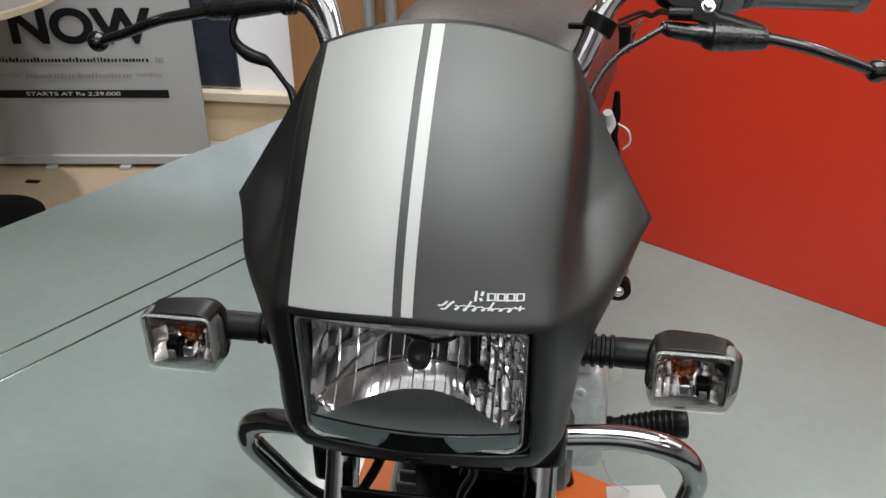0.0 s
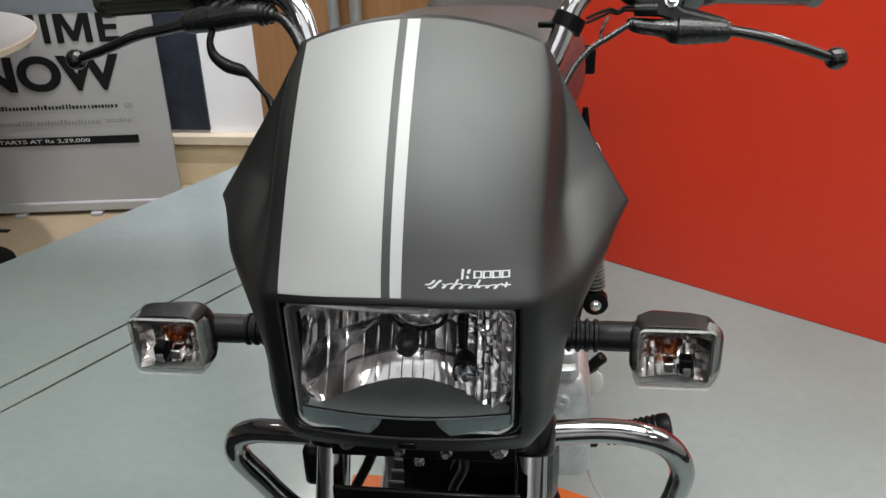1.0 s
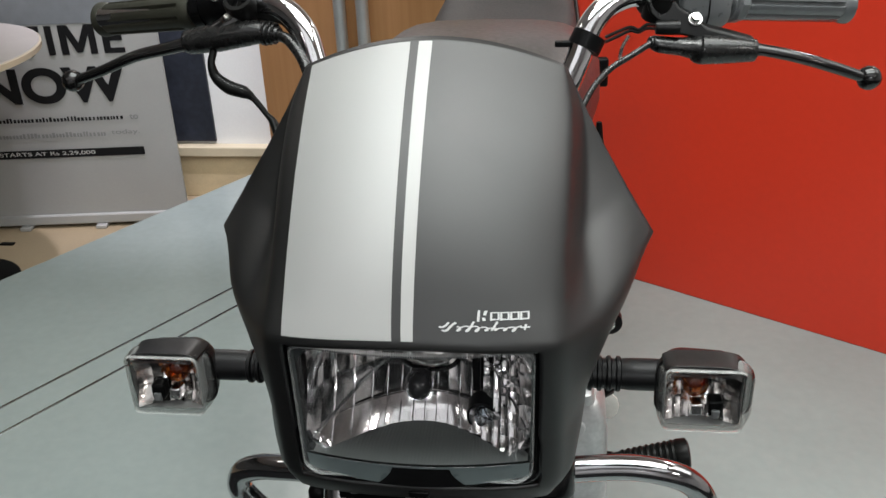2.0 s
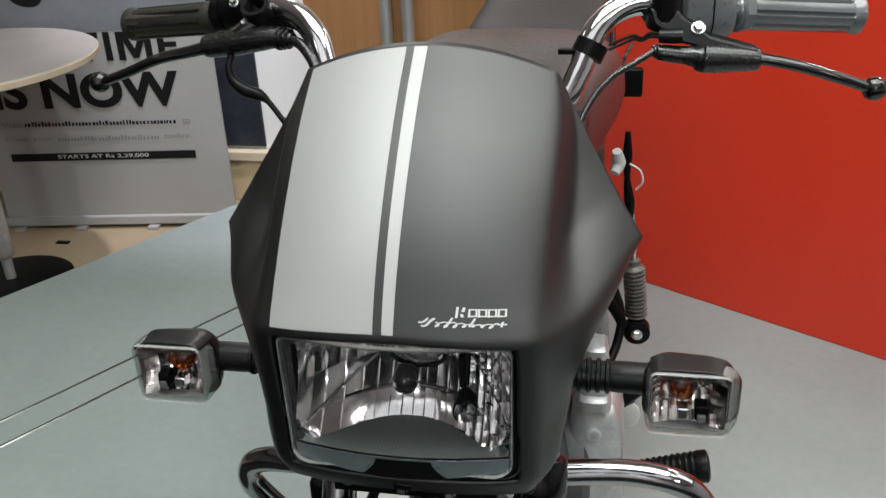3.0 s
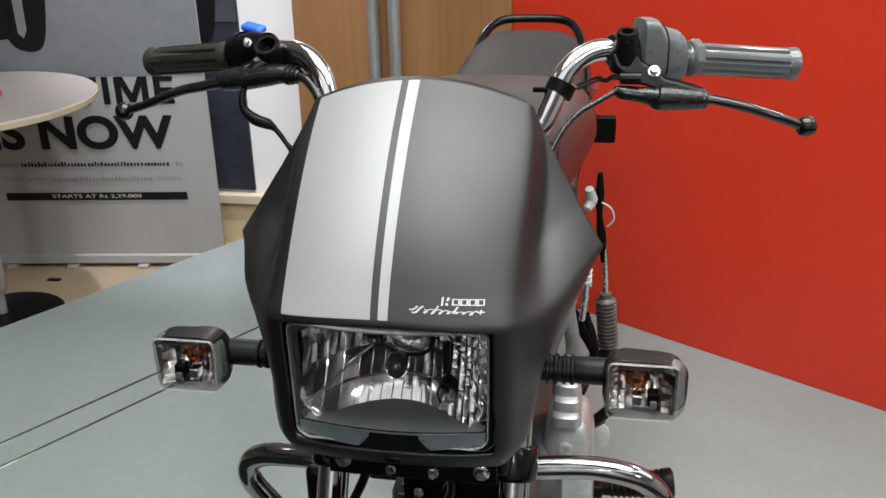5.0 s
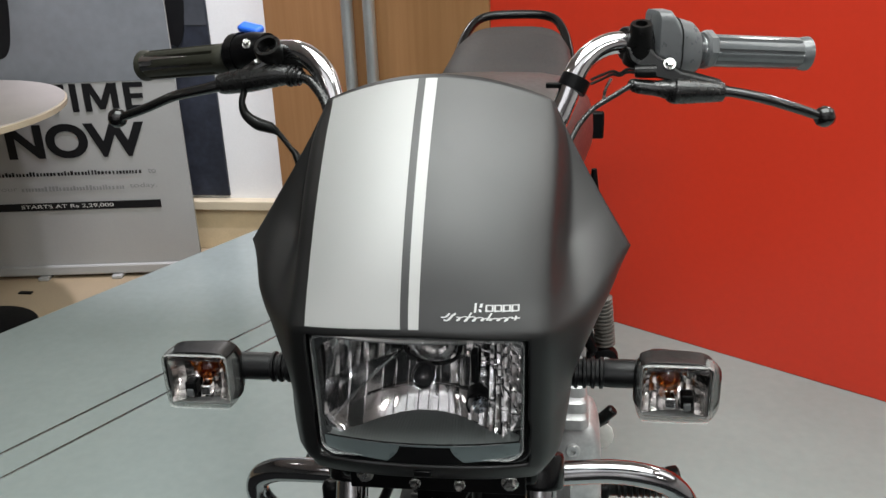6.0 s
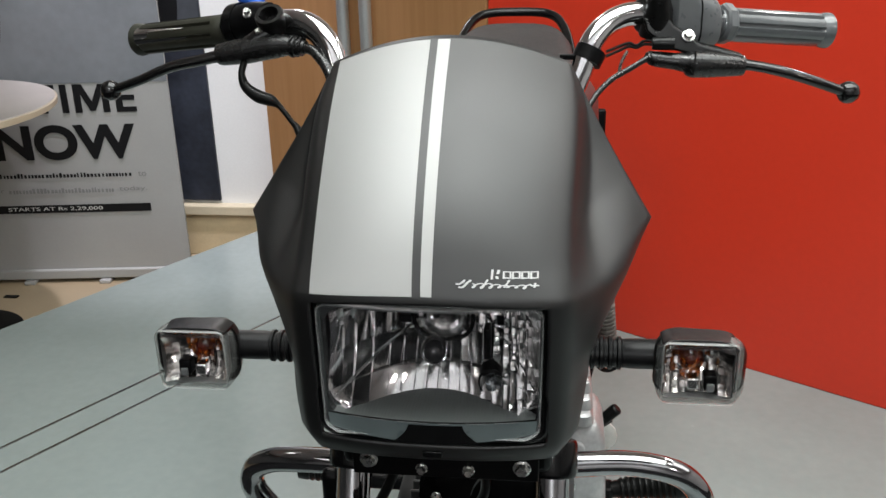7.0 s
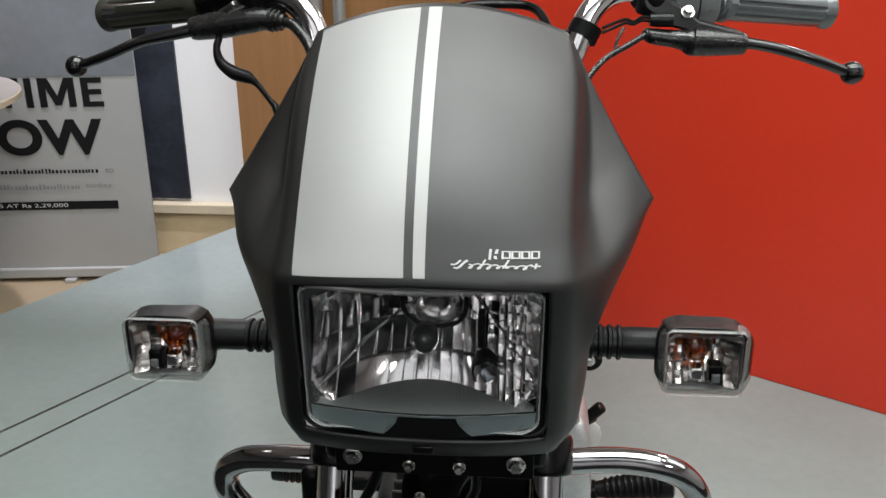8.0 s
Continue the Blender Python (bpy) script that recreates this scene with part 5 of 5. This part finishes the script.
def wheel(name, y, r, w):
    m = along((0, y, r + 0.0), (1, y, r))
    tyre = part(name, turned([(r - 0.05, -w / 2), (r - 0.02, -w / 2 - 0.006), (r - 0.004, -w / 3), (r, 0), (r - 0.004, w / 3), (r - 0.02, w / 2 + 0.006), (r - 0.05, w / 2), (r - 0.05, -w / 2)], m, 48), M_RUBBER, bike, "black road tyre on an alloy wheel")
    part("rim", turned([(r - 0.05, -w / 2 - 0.002), (r - 0.048, w / 2 + 0.002), (r - 0.066, w / 2), (r - 0.066, -w / 2), (r - 0.05, -w / 2 - 0.002)], m, 48), M_ALLOY, tyre)
    part("hub", turned([(0.03, -0.06), (0.055, -0.04), (0.055, 0.04), (0.03, 0.06)], m, 28), M_ALLOY, tyre)
    for k in range(5):
        a = 2 * math.pi * k / 5
        part("spoke", tube([(0, y + 0.05 * math.cos(a), r + 0.05 * math.sin(a)), (0, y + (r - 0.06) * math.cos(a), r + (r - 0.06) * math.sin(a))], 0.012, 10, 1), M_ALLOY, tyre)


wheel("front_wheel", -0.4, 0.3, 0.07)
wheel("rear_wheel", 0.84, 0.3, 0.075)
for sx in (1, -1):
    part("swing_arm", tube([(sx * 0.09, 0.42, 0.33), (sx * 0.075, 0.84, 0.3)], 0.014, 12, 1), M_BLACK, bike)
part("front_axle", tube([(CX - 0.1, -0.398, 0.3), (CX + 0.1, -0.398, 0.3)], 0.008, 12, 1), M_STEEL, bike)
arch = [[Vector((x, -0.4 + 0.33 * math.cos(a), 0.3 + 0.33 * math.sin(a) - 0.02 * (x / 0.05) ** 2)) for x in np.linspace(-0.05, 0.05, 9)] for a in np.linspace(radians(10), radians(120), 24)]
mud = part("front_mudguard", rings(arch, closed=False), M_TANK, bike, "dark front mudguard")
mud.modifiers.new("thickness", "SOLIDIFY").thickness = 0.003
part("centre_stand", tube([(0.13, 0.5, 0.012), (0.09, 0.44, 0.2), (0.08, 0.42, 0.3)], 0.011, 12), M_BLACK, bike)
part("centre_stand", tube([(-0.13, 0.5, 0.012), (-0.09, 0.44, 0.2), (-0.08, 0.42, 0.3)], 0.011, 12), M_BLACK, bike)

# ---- things round the platform ----
mat_ob = part("floor_mat", slab([(-0.27, 0.3), (0.24, 0.26), (0.235, 0.5), (0.13, 0.545), (-0.27, 0.55)], 0.0005, 0.006), M_ORANGE, smooth=False, bevel=0.002)
tagged(mat_ob, "orange mat lying on the platform under the motorcycle", "mat")
card = part("white_card", slab([(0.21, 0.36), (0.34, 0.4), (0.3, 0.52), (0.2, 0.5)], 0.0062, 0.0085), M_MARK, smooth=False)
tagged(card, "plain white card lying on the orange mat", "card")

# banner: stands on the floor, turned a little
BAN = Matrix.Translation((-1.41, 2.13, 0)) @ pose(0, 0, 0, 0, 0, 7.4)


def ban(x, z):
    """A place on the banner's face, from x in the world and height."""
    return ((x + 1.41) / math.cos(radians(7.4)), z)


def on_banner(name, bm, mat, label, lift):
    bm.transform(BAN @ Matrix.Translation((0, -lift, 0)) @ pose(0, 0, 0, 90))
    return part(name, bm, mat, banner, label, smooth=False)


def flat(points):
    bm = bmesh.new()
    bm.faces.new([bm.verts.new((*p, 0)) for p in points])
    return bm


def rect(x0, x1, z0, z1):
    return flat([(x0, z0), (x1, z0), (x1, z1), (x0, z1)])


banner = thing("banner_stand", (-1.7, 2.1, FLOOR_Z), "grey printed banner stand with a photo and black lettering", "banner")
XL, XR = ban(-2.13, 0)[0], ban(-1.25, 0)[0]
part("panel", box(XL, XR, 0.0, 0.012, FLOOR_Z + 0.03, 1.55, BAN), M_BANNER, banner, "pale grey printed vinyl panel", smooth=False)
part("base", box(XL - 0.01, XR + 0.005, -0.012, 0.09, FLOOR_Z + 0.014, FLOOR_Z + 0.052, BAN), M_BANNER, banner, "low metal banner base", bevel=0.006)
for fx in (-0.68, -0.44, -0.16):
    part("foot", box(fx - 0.02, fx + 0.02, -0.03, 0.1, FLOOR_Z, FLOOR_Z + 0.0138, BAN), M_BANNER, banner, "grey plastic foot", bevel=0.003)
on_banner("photo", rect(XL, XR, 0.575, 1.548), M_PHOTO, "grey photo of a road surface", 0.002)


def islands(bm):
    """Splits a bmesh into its loose pieces."""
    left, out = set(bm.verts), []
    while left:
        stack = [left.pop()]
        group = {stack[0]}
        while stack:
            for e in stack.pop().link_edges:
                for w in e.verts:
                    if w in left:
                        left.discard(w)
                        group.add(w)
                        stack.append(w)
        piece, twin = bmesh.new(), {}
        for f in bm.faces:
            if f.verts[0] in group:
                for w in f.verts:
                    if w not in twin:
                        twin[w] = piece.verts.new(w.co)
                piece.faces.new([twin[w] for w in f.verts])
        out.append(piece)
    bm.free()
    return sorted(out, key=lambda p: min(w.co.x for w in p.verts))


def text_on(text, x0, x1, z0, z1, mat, bold=0.0, lift=0.003, label=""):
    a, b = ban(x0, 0)[0], ban(x1, 0)[0]
    bm = lettering(text, b - a, z1 - z0, bold)
    bm.transform(Matrix.Translation((a, z0, 0)))
    if not label:
        return tagged(on_banner("small_print", bm, mat, "line of small print", lift), kind="stuff")
    for piece in islands(bm):
        on_banner("letter", piece, mat, label, lift)


HEADLINE = {
    "T": (0.0, 0.235, [(0, 0.8), (0, 1), (1, 1), (1, 0.8), (0.62, 0.8), (0.62, 0), (0.38, 0), (0.38, 0.8)]),
    "I": (0.285, 0.35, [(0, 0), (0, 1), (1, 1), (1, 0)]),
    "M": (0.41, 0.745, [(0, 0), (0, 1), (0.27, 1), (0.5, 0.4), (0.73, 1), (1, 1), (1, 0), (0.8, 0), (0.8, 0.64), (0.58, 0.06), (0.42, 0.06), (0.2, 0.64), (0.2, 0)]),
    "E": (0.805, 1.0, [(0, 0), (0, 1), (1, 1), (1, 0.82), (0.34, 0.82), (0.34, 0.6), (0.94, 0.6), (0.94, 0.42), (0.34, 0.42), (0.34, 0.18), (1, 0.18), (1, 0)]),
}
tx0, tx1 = ban(-1.725, 0)[0], ban(-1.365, 0)[0]
for a, b, outline in HEADLINE.values():
    left, wide = tx0 + a * (tx1 - tx0), (b - a) * (tx1 - tx0)
    on_banner("letter", flat([(left + u * wide, 0.471 + 0.1 * v) for u, v in outline]), M_INK, "bold black headline letter", 0.003)
text_on("IS NOW", -2.069, -1.383, 0.302, 0.43, M_INK, 0.038, label="bold black headline letters")
text_on("Visit", -2.06, -1.985, 0.236, 0.256, M_GREYINK)
text_on("to", -1.395, -1.366, 0.236, 0.254, M_GREYINK)


def small_print(name, x0, x1, z0, z1, mat, seed):
    """Unreadable small print: a row of little bars."""
    rnd = random.Random(seed)
    bms, x = [], ban(x0, 0)[0]
    end = ban(x1, 0)[0]
    while x < end - 0.01:
        w = rnd.uniform(0.006, 0.0095)
        top = z1 if rnd.random() < 0.3 else z0 + (z1 - z0) * 0.72
        bms.append(rect(x, min(x + w, end), z0, top))
        x += w + rnd.choice((0.0035, 0.0035, 0.004, 0.005, 0.007))
    tagged(on_banner(name, join(*bms), mat, "row of small printed bars", 0.003), kind="stuff")


small_print("web_line", -1.975, -1.41, 0.237, 0.254, M_INK, 3)
text_on("Book your", -2.058, -1.88, 0.178, 0.2, M_GREYINK)
small_print("small_print", -1.865, -1.485, 0.179, 0.197, M_GREYINK, 5)
text_on("today.", -1.47, -1.37, 0.178, 0.2, M_GREYINK)
on_banner("price_bar", rect(ban(-2.056, 0)[0], ban(-1.366, 0)[0], 0.104, 0.134), M_INK, "black price bar", 0.003)
text_on("STARTS AT Rs 2,29,000", -1.88, -1.54, 0.111, 0.127, M_PALEINK, 0.01, 0.004)


def blob(cx, cz, rx, rz, a0, a1, inner=0.0, n=20):
    """Part of a printed ring or ellipse."""
    outer = [(cx + rx * math.cos(radians(a)), cz + rz * math.sin(radians(a))) for a in np.linspace(a0, a1, n)]
    if inner:
        return flat(outer + [(cx + inner * rx * math.cos(radians(a)), cz + inner * rz * math.sin(radians(a))) for a in np.linspace(a1, a0, n)])
    return flat(outer)


wx = ban(-1.86, 0)[0]
tyre_outline = [(-0.092, 0.86), (-0.088, 0.79), (-0.075, 0.72), (-0.045, 0.678), (0, 0.664), (0.04, 0.672), (0.065, 0.71), (0.08, 0.78), (0.09, 0.86), (0.095, 1.0), (-0.09, 1.0)]
on_banner("printed_tyre", flat([(wx + p.x, p.z) for p in smooth_path([(x, 0, z) for x, z in tyre_outline], 4)]), M_INK, "dark printed tyre", 0.003)
on_banner("printed_tread", flat([(wx + x, z) for x, z in ((-0.03, 0.73), (-0.012, 0.712), (0.004, 0.74), (0.01, 1.0), (-0.03, 1.0))]), M_GREYINK, "grey printed fork leg", 0.0036)
on_banner("printed_shadow", blob(wx - 0.16, 0.755, 0.19, 0.052, 0, 360), M_INK, "dark printed shadow", 0.0025)

navy = thing("wall_poster", (-1.36, 2.41, 0.05), "dark navy printed poster panel fixed to the white partition", "poster")
part("panel", box(-1.52, -1.205, 2.405, 2.418, 0.052, 1.5), M_NAVY, navy, smooth=False, bevel=0.003)
upper = rect(-1.516, -1.209, 0.72, 1.495)
upper.transform(Matrix.Translation((0, 2.403, 0)) @ pose(0, 0, 0, 90))
part("photo", upper, M_PHOTO_DIM, navy, "dim grey printed road photo", smooth=False)
ptyre = flat([(-1.335 + x, z) for x, z in ((-0.06, 1.0), (-0.055, 0.8), (-0.04, 0.7), (-0.02, 0.652), (0.005, 0.64), (0.025, 0.665), (0.04, 0.71), (0.052, 0.8), (0.055, 1.0))])
ptyre.transform(Matrix.Translation((0, 2.4005, 0)) @ pose(0, 0, 0, 90))
part("printed_tyre", ptyre, M_INK, navy, "dark printed tyre", smooth=False)

# cafe table
TX, TY, TZ = -1.85, 1.62, 0.6
table = thing("cafe_table", (TX, TY, FLOOR_Z), "round white cafe table with a red disc and one metal leg", "table")
top = part("tabletop", turned([(0.395, TZ - 0.028), (0.42, TZ - 0.02), (0.425, TZ - 0.004), (0.423, TZ)], Matrix.Translation((TX, TY, 0)), 64), M_TABLE, table, "round white laminate tabletop")
part("edge_band", turned([(0.4, TZ - 0.03), (0.4275, TZ - 0.021), (0.4285, TZ - 0.005), (0.4235, TZ - 0.002)], Matrix.Translation((TX, TY, 0)), 64), M_TABLE_EDGE, top)
part("red_disc", turned([(0.135, TZ + 0.0008), (0.135, TZ + 0.0016)], Matrix.Translation((TX, TY + 0.01, 0)), 40), M_TABLE_RED, top, "flat red disc print")
part("leg", turned([(0.017, FLOOR_Z + 0.01), (0.017, FLOOR_Z + 0.1), (0.026, FLOOR_Z + 0.105), (0.032, FLOOR_Z + 0.12), (0.031, FLOOR_Z + 0.3), (0.029, TZ - 0.1), (0.018, TZ - 0.095), (0.018, TZ - 0.028)], Matrix.Translation((TX, TY, 0)), 28), M_ALLOY, table, "tapered satin metal leg")
part("base", turned([(0.2, FLOOR_Z), (0.2, FLOOR_Z + 0.008), (0.16, FLOOR_Z + 0.014), (0.03, FLOOR_Z + 0.024)], Matrix.Translation((TX, TY, 0)), 40), M_BLACK, table, "round dark base plate")
spot = part("floor_socket", box(-1.88, -1.83, 1.93, 1.95, FLOOR_Z, FLOOR_Z + 0.004), M_BLACK, smooth=False)
tagged(spot, "small dark slot cover in the tan floor", "floor socket")
